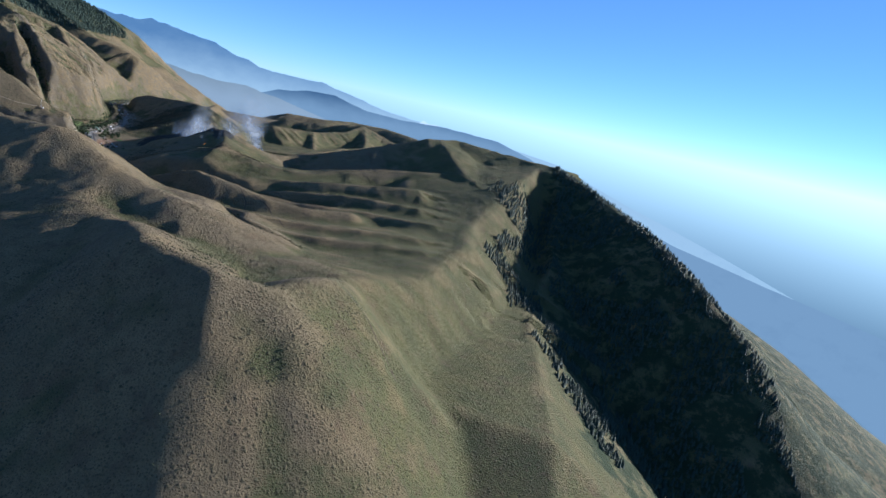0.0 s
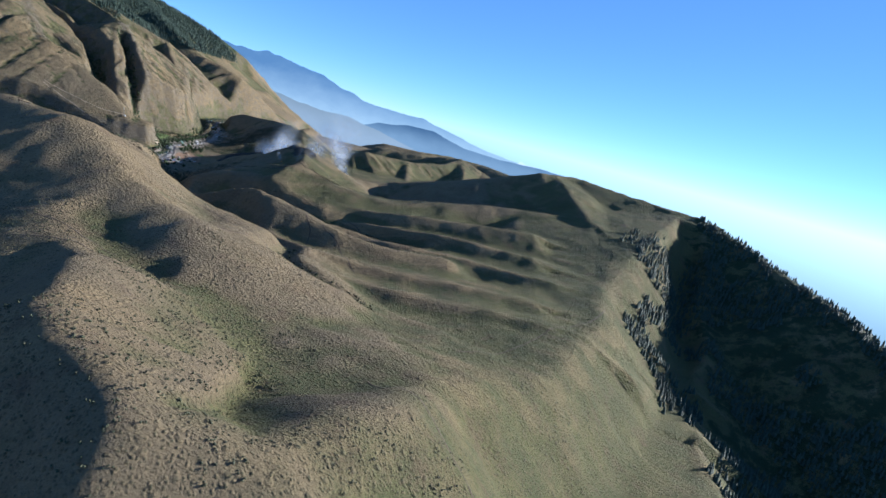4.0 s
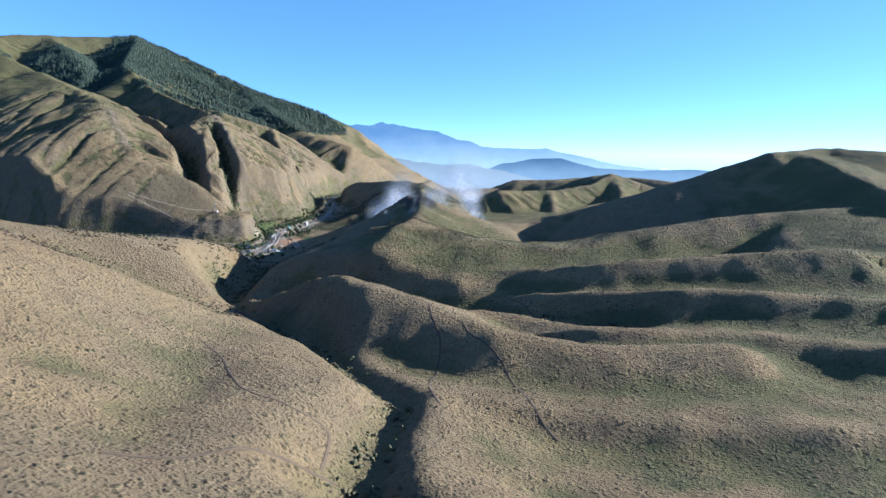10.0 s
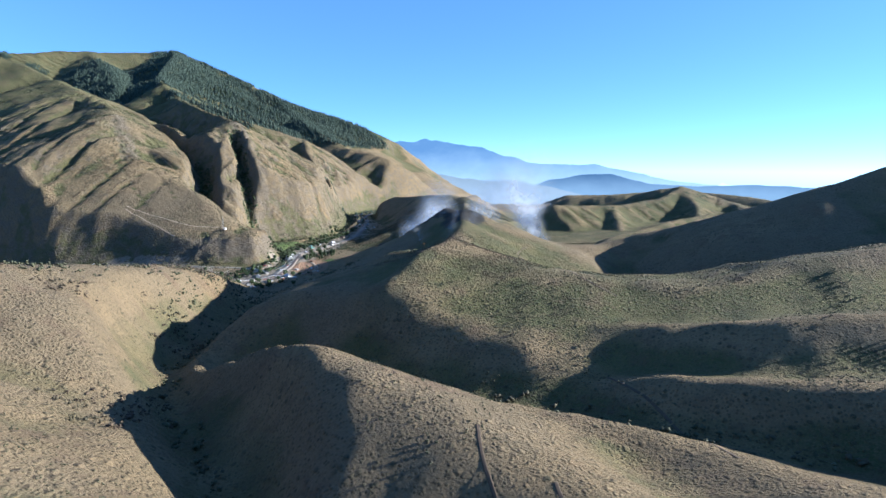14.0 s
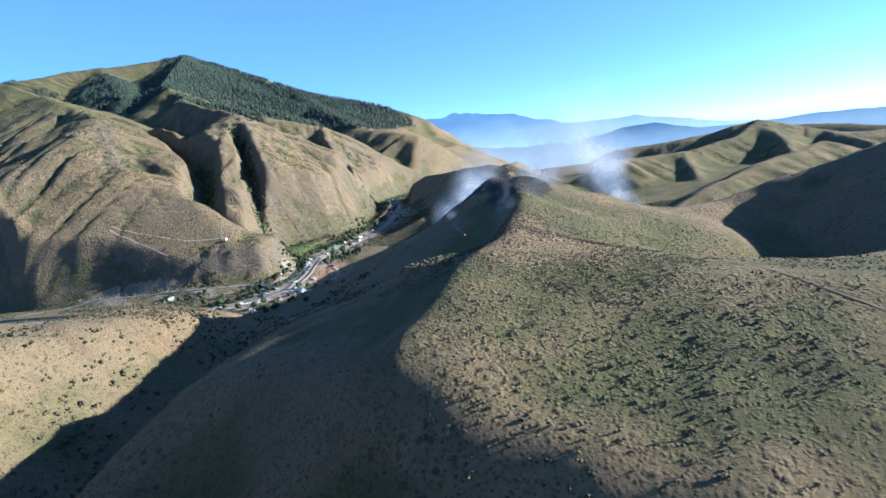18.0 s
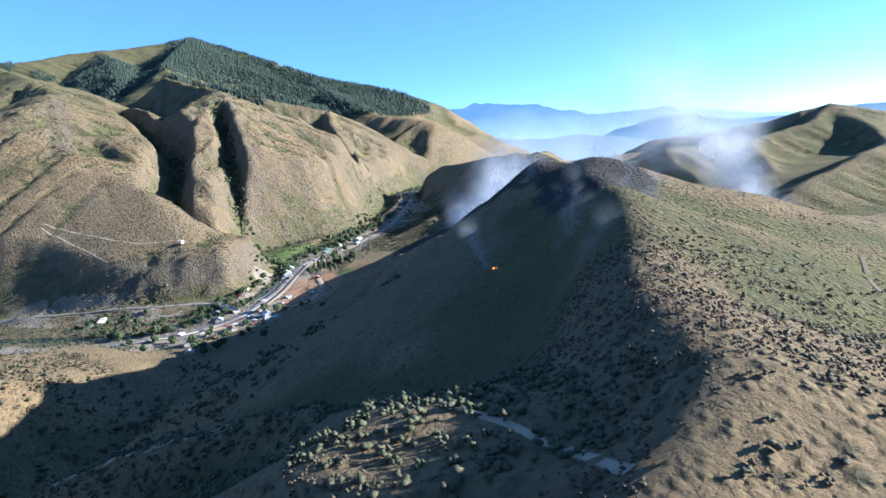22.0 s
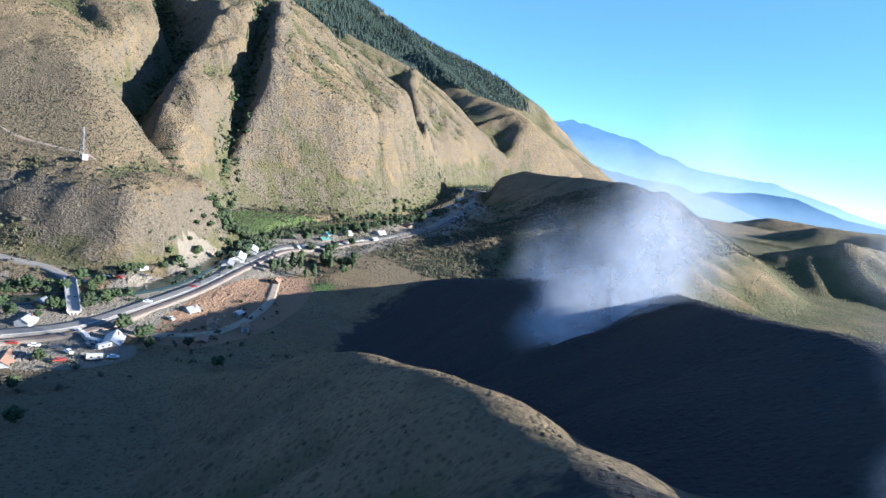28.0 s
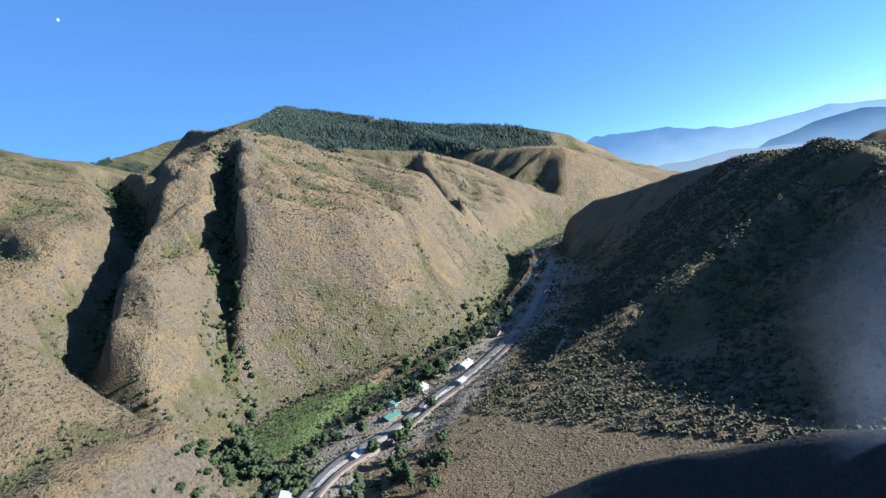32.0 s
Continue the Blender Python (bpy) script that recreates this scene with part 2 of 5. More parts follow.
ridge([(-520, 500, 66), (-580, 570, 52), (-640, 650, 32), (-720, 700, 12)], 0.4, 0.4, 12)
# forested spur on the east side
ridge([(121, 950, 110), (165, 890, 98), (191, 850, 86), (226, 735, 70), (250, 660, 52), (290, 560, 10)], 0.75, 0.75, 6, 0.2)
ridge([(110, 920, 104), (118, 830, 62), (125, 740, 12)], 0.8, 0.8, 4, 0.2)
# west wall of the valley
ridge([(-735, 836, 28), (-700, 850, 34), (-668, 862, 36), (-650, 874, 33), (-655, 898, 31), (-668, 920, 31), (-700, 905, 38)], 0.4, 0.4, 6, 0.1)
ridge([(-655, 862, 26), (-680, 873, 40), (-735, 890, 56), (-820, 905, 96), (-875, 909, 134), (-915, 918, 163), (-1012, 954, 194), (-1206, 986, 241), (-1305, 984, 273), (-1500, 940, 335)], 0.42, 0.44, 4, 0.13)
ridge([(-915, 918, 164), (-835, 884, 110), (-786, 819, 66), (-760, 790, 32), (-748, 776, 6)], 0.34, 0.40, 1.0, 0.14)
ridge([(-915, 918, 164), (-860, 938, 122), (-816, 949, 87), (-790, 937, 60), (-768, 924, 40)], 0.7, 0.22, 1.5, 0.14)
ridge([(-885, 912, 140), (-868, 850, 84), (-845, 780, 34), (-835, 745, 4)], 0.42, 0.42, 1.0, 0.2)
ridge([(-1012, 954, 195), (-955, 850, 112), (-905, 775, 52), (-880, 725, 5)], 0.45, 0.45, 1.0, 0.2)
ridge([(-1110, 970, 218), (-1040, 850, 128), (-990, 770, 62), (-960, 700, 5)], 0.45, 0.45, 1.0, 0.2)
ridge([(-1206, 986, 242), (-1130, 860, 150), (-1080, 770, 70), (-1050, 700, 8)], 0.45, 0.45, 1.0, 0.2)
ridge([(-1305, 984, 274), (-1230, 840, 170), (-1170, 720, 60)], 0.65, 0.75, 2, 0.28)
ridge([(-700, 961, 20), (-737, 990, 58), (-766, 1008, 104), (-822, 1045, 138), (-878, 1072, 166), (-945, 1082, 181), (-1026, 1099, 204), (-1130, 1165, 218), (-1311, 1299, 250), (-1400, 1330, 285), (-1536, 1412, 320), (-1777, 1640, 432), (-1955, 1775, 480)], 1.15, 0.5, 1.0, 0.2)
ridge([(-878, 1072, 166), (-837, 1103, 140), (-790, 1112, 98), (-751, 1118, 63), (-728, 1112, 34), (-716, 1108, 10)], 0.6, 0.36, 1.5, 0.16)
ridge([(-822, 1045, 138), (-780, 1050, 88), (-735, 1045, 42), (-715, 1040, 16)], 0.45, 0.45, 2, 0.16)
ridge([(-878, 1066, 162), (-845, 1033, 118), (-825, 1000, 92), (-795, 968, 72), (-768, 948, 64), (-746, 930, 57)], 0.55, 0.95, 1.0, 0.12)
ridge([(-1026, 1099, 204), (-990, 1060, 158), (-940, 1020, 110)], 0.7, 0.7, 2, 0.2)
ridge([(-1130, 1165, 218), (-1030, 1210, 160), (-930, 1215, 90), (-860, 1205, 40), (-810, 1190, 10)], 0.65, 0.65, 2, 0.22)
ridge([(-1311, 1299, 250), (-1130, 1330, 190), (-1048, 1400, 158), (-990, 1350, 134), (-905, 1292, 78), (-850, 1262, 30)], 0.6, 0.65, 2, 0.24)
ridge([(-1030, 1312, 150), (-960, 1270, 100), (-900, 1228, 45)], 0.65, 0.65, 1.5, 0.24)
ridge([(-1048, 1400, 158), (-970, 1420, 100), (-920, 1400, 45)], 0.65, 0.65, 1.5, 0.24)
ridge([(-1500, 1800, 285), (-1231, 1618, 205), (-1080, 1578, 152), (-953, 1562, 126), (-905, 1530, 80), (-880, 1500, 30)], 0.55, 0.6, 3, 0.24)
ridge([(-1400, 1330, 285), (-1290, 1400, 228), (-1180, 1440, 180), (-1090, 1470, 120)], 0.55, 0.55, 3, 0.24)
ridge([(-1536, 1412, 320), (-1420, 1520, 262), (-1300, 1540, 215)], 0.5, 0.5, 3, 0.24)
ridge([(-1777, 1640, 432), (-1640, 1600, 365), (-1480, 1640, 290), (-1330, 1690, 228)], 0.5, 0.5, 3, 0.24)
ridge([(-1512, 1842, 298), (-1316, 1950, 229), (-1228, 2014, 182), (-1150, 2000, 110), (-1080, 1906, 30)], 0.5, 0.5, 8, 0.2)
ridge([(-2400, 1100, 380), (-2049, 1272, 399), (-2081, 1454, 443), (-2038, 1645, 466), (-1955, 1775, 480), (-1795, 1824, 413), (-1512, 1842, 298)], 0.5, 0.5, 14, 0.2)
ridge([(-2060, 1550, 455), (-1750, 1420, 360), (-1560, 1330, 290), (-1400, 1180, 190)], 0.5, 0.5, 10, 0.2)
ridge([(-1500, 900, 300), (-1900, 1000, 380), (-2400, 1100, 380)], 0.45, 0.5, 10, 0.2)
# hills north of the fire
ridge([(-590, 1222, 59), (-642, 1284, 57), (-704, 1322, 53), (-776, 1338, 46), (-836, 1356, 29), (-905, 1400, 4)], 0.54, 0.4, 4, 0.12)
ridge([(-500, 1000, 4), (-508, 1060, 24), (-528, 1130, 46), (-545, 1170, 56), (-560, 1200, 60), (-600, 1270, 50), (-655, 1420, 52)], 0.44, 0.5, 4, 0.2)
ridge([(-545, 1170, 55), (-572, 1120, 36), (-604, 1066, 16), (-626, 1030, 4)], 0.5, 0.5, 2, 0.2)
ridge([(-520, 1580, 46), (-408, 1602, 54), (-360, 1608, 66), (-327, 1610, 71), (-240, 1612, 44), (-120, 1640, 20)], 0.45, 0.42, 10, 0.2)
ridge([(-327, 1610, 69), (-350, 1500, 50), (-400, 1400, 43), (-440, 1340, 45), (-462, 1300, 47), (-500, 1270, 30), (-540, 1240, 12)], 0.5, 0.5, 5, 0.18)
ridge([(-400, 1400, 43), (-370, 1310, 26), (-350, 1240, 4)], 0.5, 0.5, 4, 0.25)
ridge([(-327, 1610, 66), (-285, 1480, 44), (-265, 1370, 24), (-250, 1290, 6)], 0.5, 0.5, 5, 0.25)
ridge([(-240, 1612, 44), (-190, 1450, 30), (-180, 1330, 8)], 0.5, 0.5, 5, 0.25)
ridge([(-671, 2057, 30), (-561, 2083, 34), (-481, 2198, 40), (-364, 2209, 42), (-236, 2112, 36), (-120, 1990, 20)], 0.35, 0.35, 16)
ridge([(49, 975, 112), (20, 1090, 84), (-40, 1240, 44), (-110, 1380, 6)], 0.4, 0.4, 12)
ridge([(-240, 1330, 44), (-290, 1200, 36), (-330, 1090, 24), (-365, 1000, 3)], 0.45, 0.45, 5, 0.2)
ridge([(-150, 900, 86), (-180, 990, 58), (-240, 1090, 22)], 0.42, 0.42, 8)

# Streams: bed line (x, y, z), half-width of the bed, rise of the banks
STREAMS = [
    ([(-1500, 540, -4), (-1050, 655, -3), (-800, 744, -2), (-690, 778, 0), (-586, 832, 0), (-577, 880, 0), (-622, 932, 1), (-670, 1000, 3), (-684, 1060, 5), (-700, 1122, 6),
      (-778, 1240, 10), (-852, 1340, 12), (-882, 1450, 14), (-862, 1620, 14), (-880, 2100, 14)], 24, 1.9),
    ([(-120, 425, 46), (-179, 438, 43), (-196, 487, 38), (-247, 524, 33), (-314, 559, 28), (-364, 592, 23), (-405, 645, 15), (-470, 735, 6), (-560, 820, 0)], 3, 0.8),
    ([(-150, 600, 37), (-228, 612, 32), (-285, 602, 26), (-340, 606, 21)], 3, 0.5),
    ([(-1000, 1016, 146), (-900, 996, 106), (-835, 978, 82), (-795, 952, 60), (-768, 926, 43), (-738, 914, 32), (-706, 929, 19), (-650, 945, 2)], 1, 1.3),
    ([(-852, 1048, 130), (-815, 1024, 100), (-780, 1000, 70), (-752, 980, 42), (-722, 960, 14), (-690, 948, 4)], 0.5, 2.2),
    ([(55, 470, -14), (85, 600, -8), (100, 720, 3), (108, 830, 40), (112, 900, 85)], 4, 0.8),
    ([(-686, 952, 4), (-702, 982, 6), (-692, 1024, 7), (-684, 1058, 8), (-664, 1084, 8)], 22, 1.9),
    ([(-900, 690, -2), (-800, 750, 0), (-735, 788, 2), (-690, 808, 3), (-650, 828, 3), (-615, 852, 1)], 15, 1.0),
    ([(-725, 803, 3), (-650, 815, 3), (-619, 850, 3), (-616, 875, 3), (-622, 898, 3), (-646, 934, 4), (-672, 947, 6)], 7, 1.5),
    ([(-1060, 1290, 150), (-960, 1230, 70), (-860, 1200, 20)], 3, 0.75),
]


def smooth_max(a, b, soft):
    return np.maximum(a, b) + soft * 0.25 * np.square(np.clip(1 - np.abs(a - b) / soft, 0, 1))


def land(x, y):
    """Ground heights for arrays of places."""
    wob = 9 * (fractal(x, y, 60, 3, 3) - 0.5)
    xw, yw = x + wob, y + 9 * (fractal(x, y, 60, 3, 9) - 0.5)
    valley_d, valley_side, _, bed = along(STREAMS[0][0], x, y)
    floor_ = bed + np.clip((valley_d - 60) * 0.03, 0, 12) - 30 * np.clip((x + 100) / 300, 0, 1)
    floor_ = floor_ - 0.6 * np.clip(x - 80, 0, 300) - 0.35 * np.clip(x - 380, 0, 2500) - 70 * np.clip((310 - y) / 160, 0, 1) * np.clip((x + 420) / 150, 0, 1)
    floor_ = floor_ - 0.25 * np.clip(y - 1080, 0, 3000) * np.clip((x + 120) / 250, 0, 1)
    floor_ = floor_ - 0.14 * np.clip(y - 1800, 0, 4000)
    h = floor_
    for k, (points, left, right, round_, gully) in enumerate(RIDGES):
        d, side, run, crest = along(points, xw, yw)
        ribs = fractal(run + 0.25 * d * np.sin(k), d * 0.22 + 400 * k + 0 * run, 36, 4, k) - 0.5
        slope = np.where(side > 0, left, right) * (1 + gully * 2.4 * ribs)
        tent = crest - slope * (np.sqrt(d * d + round_ * round_) - round_)
        tent = tent - np.clip(0.5 - slope, 0, 1) * np.clip(d - np.where(slope < 0.1, 120, np.where(slope < 0.22, 32, 70)), 0, None)
        if points[0][0] < -680:
            tent = tent - 3.0 * np.where(valley_side < 0, valley_d, 0)
        if gully > 0.125:
            furrow = 1 - np.abs(2 * fractal(run + 0.2 * d * np.cos(3 * k), d * 0.12 + 90 * k + 0 * run, 23, 3, k + 11) - 1)
            tent = tent - gully * 85 * np.clip(furrow - 0.72, 0, 1) * np.clip(d / 25, 0, 1)
            rill = 1 - np.abs(2 * fractal(run + 0.12 * d * np.cos(2 * k), d * 0.07 + 70 * k + 0 * run, 12, 2, k + 31) - 1)
            tent = tent - gully * 22 * np.clip(rill - 0.74, 0, 1) * np.clip(d / 30, 0, 1)
        h = smooth_max(h, tent, 3.0 if points[0][0] < -600 else 5.0)
    smooth_face = np.clip((1.25 - np.hypot((0.97 * (x + 765) + 0.25 * (y - 836)) / 110, (0.97 * (y - 836) - 0.25 * (x + 765)) / 60)) * 2.2, 0, 1)
    h = h + smooth_face * (36 - 0.48 * (x + 680) + 0.54 * (y - 873) + 6 * (fractal(x, y, 70, 3, 14) - 0.5) - h)
    for points, half, rise in STREAMS:
        d, _, run, bed = along(points, xw, yw)
        out = np.clip(d - half, 0, None)
        bank = bed + (rise + 0.3 * (fractal(run, d * 0.3, 40, 3, 50) - 0.5)) * out * (1 + out / (34 if half < 20 else 150))
        h = -smooth_max(-h, -np.maximum(bank, floor_), 5.0)
    steep = np.clip((h - floor_) / 25, 0, 1)
    calm = 1 - 0.85 * smooth_face
    h = h + calm * steep * (np.where(x > -600, 3.2, 5.0) * (fractal(x, y, 36, 4, 21) - 0.5) + 1.6 * (fractal(x, y, 9, 3, 33) - 0.5))
    for cx, cy, rx, ry in ((-815, 1022, 80, 50), (-862, 912, 40, 18), (-1000, 945, 70, 30)):
        rough = np.clip(1.3 - np.hypot((x - cx) / rx, (y - cy) / ry), 0, 1)
        h = h + rough * 13 * (np.abs(2 * fractal(x, y, 22, 4, 77) - 1) - 0.3)
    for cx, cy, rx, ry, ux, uy, gap, deep, k in ((-775, 1062, 78, 62, 0.25, 0.97, 30, 6.0, 3), (-775, 1062, 78, 62, 0.25, 0.97, 13, 2.6, 5), (-870, 830, 110, 85, 0.95, 0.30, 24, 4.5, 7),
                                                 (-1050, 860, 130, 110, 0.93, 0.36, 30, 5.0, 8), (-950, 1330, 90, 90, 0.5, 0.87, 28, 4.5, 9), (-800, 880, 90, 60, 0.2, 0.98, 20, 1.2, 11),
                                                 (-560, 1110, 70, 90, 0.8, 0.6, 22, 3.0, 12)):
        u, v = x * ux + y * uy, y * ux - x * uy
        line_ = 1 - np.abs(2 * fractal(u + 5 * fractal(x, y, 40, 2, k), v * 0.10, gap, 2, 60 + k) - 1)
        h = h - 1.25 * deep * np.clip((line_ - 0.84) / 0.16, 0, 1) * np.clip(1.5 - 1.2 * np.hypot((x - cx) / rx, (y - cy) / ry), 0, 1) * np.clip((h - floor_ - 4) / 15, 0, 1)
    for line in (((-700, 961), (-737, 990), (-766, 1008), (-822, 1045), (-878, 1072)), ((-845, 1033), (-795, 968), (-746, 930)), ((-835, 884), (-915, 918), (-1012, 954))):
        near = np.clip(1.3 - along(line, x, y)[0] / 20, 0, 1) * np.clip((h - floor_ - 8) / 20, 0, 1)
        h = h + (0.5 if line[0][0] == -835 else 1.0) * near * (7 * (np.abs(2 * fractal(x, y, 15, 4, 91) - 1) - 0.3) + 3 * (np.abs(2 * fractal(x, y, 7, 2, 92) - 1) - 0.3))
    crag = np.clip(1.4 - np.hypot((x + 668) / 46, (y - 880) / 62), 0, 1) * np.clip((h - floor_) / 6, 0, 1) * np.clip((34 - h) / 8, 0, 1)
    h = h + crag * (6.5 * (np.abs(2 * fractal(x, y, 11, 3, 71) - 1) - 0.25) + 5.0 * (np.abs(2 * fractal(x, y, 6, 3, 72) - 1) - 0.3))
    west = np.clip((-640 - x) / 90, 0, 1) * np.clip((h - floor_ - 12) / 30, 0, 1)
    h = h + calm * west * 6 * (0.42 - np.abs(2 * fractal(x, y, 62, 5, 88) - 1))
    h = h + (1 - steep) * 0.5 * (fractal(x, y, 12, 3, 5) - 0.5)
    return h


def steps(marks):
    """Grid lines: (from, to, spacing) runs joined end to end."""
    out = []
    for lo, hi, gap in marks:
        out.append(np.arange(lo, hi, gap))
    return np.concatenate(out + [[marks[-1][1]]])


XS = steps([(-4200, -2300, 60), (-2300, -1100, 12), (-1100, -700, 3.6), (-700, 150, 3), (150, 500, 10), (500, 3600, 80)])
YS = steps([(-900, -60, 30), (-60, 120, 5), (120, 1150, 3), (1150, 1500, 4), (1500, 2300, 14), (2300, 4600, 70)])
GX, GY = np.meshgrid(XS, YS)
GZ = land(GX, GY)


def height(x, y):
    """The ground's height at one place, from the grid."""
    i, j = int(np.clip(np.searchsorted(XS, x) - 1, 0, len(XS) - 2)), int(np.clip(np.searchsorted(YS, y) - 1, 0, len(YS) - 2))
    fx, fy = (x - XS[i]) / (XS[i + 1] - XS[i]), (y - YS[j]) / (YS[j + 1] - YS[j])
    return float((GZ[j, i] * (1 - fx) + GZ[j, i + 1] * fx) * (1 - fy) + (GZ[j + 1, i] * (1 - fx) + GZ[j + 1, i + 1] * fx) * fy)


def build_ground():
    rows, cols = GX.shape
    mesh = bpy.data.meshes.new("ground")
    verts = np.stack([GX, GY, GZ], -1).reshape(-1, 3)
    ids = np.arange(rows * cols).reshape(rows, cols)
    quads = np.stack([ids[:-1, :-1], ids[:-1, 1:], ids[1:, 1:], ids[1:, :-1]], -1).reshape(-1, 4)
    mesh.vertices.add(len(verts))
    mesh.vertices.foreach_set("co", verts.ravel())
    mesh.loops.add(quads.size)
    mesh.loops.foreach_set("vertex_index", quads.ravel())
    mesh.polygons.add(len(quads))
    mesh.polygons.foreach_set("loop_start", np.arange(0, quads.size, 4))
    mesh.polygons.foreach_set("use_smooth", np.ones(len(quads), bool))
    mesh.update(calc_edges=True)
    for name, values in COVER.items():
        layer = mesh.attributes.new(name, 'FLOAT', 'POINT')
        layer.data.foreach_set("value", np.clip(values, 0, 1).ravel().astype(np.float32))
    mesh.materials.append(GROUND)
    ob = new("ground", mesh)
    return tagged(ob, "dry grassy hills and canyon walls above a river valley", "ground", kind="structure")


def near_line(points, width, soft=1.5):
    d = along(points, GX, GY)[0]
    return np.clip((width - d) / soft + 0.5, 0, 1)


def blob(cx, cy, rx, ry, turn=0.0, soft=0.3):
    c, s = math.cos(radians(turn)), math.sin(radians(turn))
    u, v = ((GX - cx) * c + (GY - cy) * s) / rx, (-(GX - cx) * s + (GY - cy) * c) / ry
    return np.clip((1 - np.hypot(u, v)) / soft + 0.5, 0, 1)


def field(corners):
    """Inside a polygon of the plan."""
    inside = np.zeros(GX.shape, bool)
    for (x0, y0), (x1, y1) in zip(corners, corners[1:] + corners[:1]):
        if y0 != y1:
            inside ^= ((y0 > GY) != (y1 > GY)) & (GX < (x1 - x0) * (GY - y0) / (y1 - y0) + x0)
    return inside.astype(float)


VALLEY_ROAD = [(-680, 752), (-612, 778), (-580, 810), (-577, 842), (-601, 893), (-646, 957), (-657, 1012), (-690, 1115), (-780, 1262)]


def cover():
    gy, gx = np.gradient(GZ, YS, XS)
    slope = np.hypot(gx, gy)
    out = {}
    east = np.clip((GX + 170) / 130, 0, 1) * np.clip((GY - 150) / 100, 0, 1)
    hollow = (np.roll(GZ, 4, 0) + np.roll(GZ, -4, 0) + np.roll(GZ, 4, 1) + np.roll(GZ, -4, 1)) / 4 - GZ
    out["green"] = 0.18 + 0.6 * east + 0.5 * blob(-262, 715, 120, 96, 0, 0.6) - 0.5 * blob(-320, 700, 36, 24, 0, 0.7) + 0.5 * np.clip((GZ - 110) / 120, 0, 1) + 0.28 * np.clip(hollow, -0.6, 1.2) * (GX > -600) - 0.35 * (GX < -480) * np.clip((14 - GZ) / 6, 0, 1)
    out["rock"] = np.clip((slope - 0.62) / 0.5, 0, 1) * (GX < -600) * 0.55
    out["rock"] = np.maximum(out["rock"], 0.75 * blob(-664, 880, 60, 76) * np.clip((GZ - 7) / 3, 0, 1) * np.clip((33 - GZ) / 8, 0, 1))
    # the third term paints shade onto the hills north of the fire
    out["forest"] = (0.55 * np.clip((GX - 60) / 60, 0, 1) * (GY > 350) * (GY < 960)
                     + 0.60 * np.clip((GZ - 140) / 60, 0, 1) * (GX < -1075) * np.clip((fractal(GX, GY, 210, 4, 15) - 0.36) * 6, 0, 1)
                     + 0.42 * blob(-330, 1520, 300, 210, 0, 0.5))
    out["burnt"] = np.maximum(np.maximum(0.72 * blob(-350, 794, 36, 17, 122, 0.9), 0.8 * blob(-384, 814, 40, 17, 150, 0.9)), 0.9 * blob(-455, 905, 110, 44, 155))
    out["meadow"] = np.maximum(field(((-688, 948), (-712, 962), (-722, 980), (-711, 997), (-698, 1016), (-688, 1028), (-676, 1022), (-674, 995), (-671, 968), (-672, 950))), blob(-592, 932, 14, 8, 60))
    out["tilled"] = blob(-578, 900, 46, 17, 125)
    verge = along(VALLEY_ROAD, GX, GY)[0]
    patchy = fractal(GX, GY, 30, 3, 61)
    out["gravel"] = np.clip((20 - verge) / 6 + (patchy - 0.45) * 5, 0, 1) * (verge < 40)
    out["gravel"] = np.maximum(out["gravel"], blob(-561, 836, 20, 13, 60))
    out["gravel"] = np.maximum(out["gravel"], blob(-690, 815, 70, 18, 20) * (patchy > 0.42))
    out["gravel"] = out["gravel"] * (GZ < 11) * (1 - out["tilled"]) * (1 - out["meadow"])
    out["green"] = out["green"] + (GX < -600) * (np.clip(hollow - 0.2, 0, 1) * 0.9 - 0.12) + 0.16 * np.clip((GZ - 95) / 60, 0, 1) * (GX < -700)
    out["green"] = out["green"] + 0.45 * np.clip((GX + 640) / 70, 0, 1) * np.clip((GY - 980) / 60, 0, 1)
    out["green"] = out["green"] + 0.2 * np.maximum(blob(-215, 360, 55, 26, 25, 0.8), blob(-150, 325, 40, 22, -40, 0.8))
    out["rock"] = np.maximum(out["rock"], 0.5 * blob(-815, 1022, 80, 45, 0, 0.8))
    for line, wide in (([(-700, 961), (-737, 990), (-766, 1008), (-822, 1045), (-878, 1072)], 16), ([(-835, 884), (-915, 918)], 14), ([(-768, 948), (-746, 930)], 12)):
        out["rock"] = np.maximum(out["rock"], 0.62 * near_line(line, wide, 14))
    out["track"] = np.zeros_like(GX)
    return out


COVER = cover()
ground = build_ground()


def heights(x, y):
    """The ground's heights for arrays of places, from the grid."""
    i = np.clip(np.searchsorted(XS, x) - 1, 0, len(XS) - 2)
    j = np.clip(np.searchsorted(YS, y) - 1, 0, len(YS) - 2)
    fx, fy = (x - XS[i]) / (XS[i + 1] - XS[i]), (y - YS[j]) / (YS[j + 1] - YS[j])
    return (GZ[j, i] * (1 - fx) + GZ[j, i + 1] * fx) * (1 - fy) + (GZ[j + 1, i] * (1 - fx) + GZ[j + 1, i + 1] * fx) * fy


# ---- building helpers ----
def finish(name, bm, material, smooth=False):
    mesh = bpy.data.meshes.new(name)
    bm.normal_update()
    bm.to_mesh(mesh)
    bm.free()
    for p in mesh.polygons:
        p.use_smooth = smooth
    mesh.materials.append(material)
    return mesh


def part(name, bm, material, parent, label="", smooth=False):
    """Links a bmesh as one mesh object under a thing or a part."""
    ob = new(name, finish(name, bm, material, smooth))
    ob.parent = parent
    if label:
        ob["label"] = label
    return ob


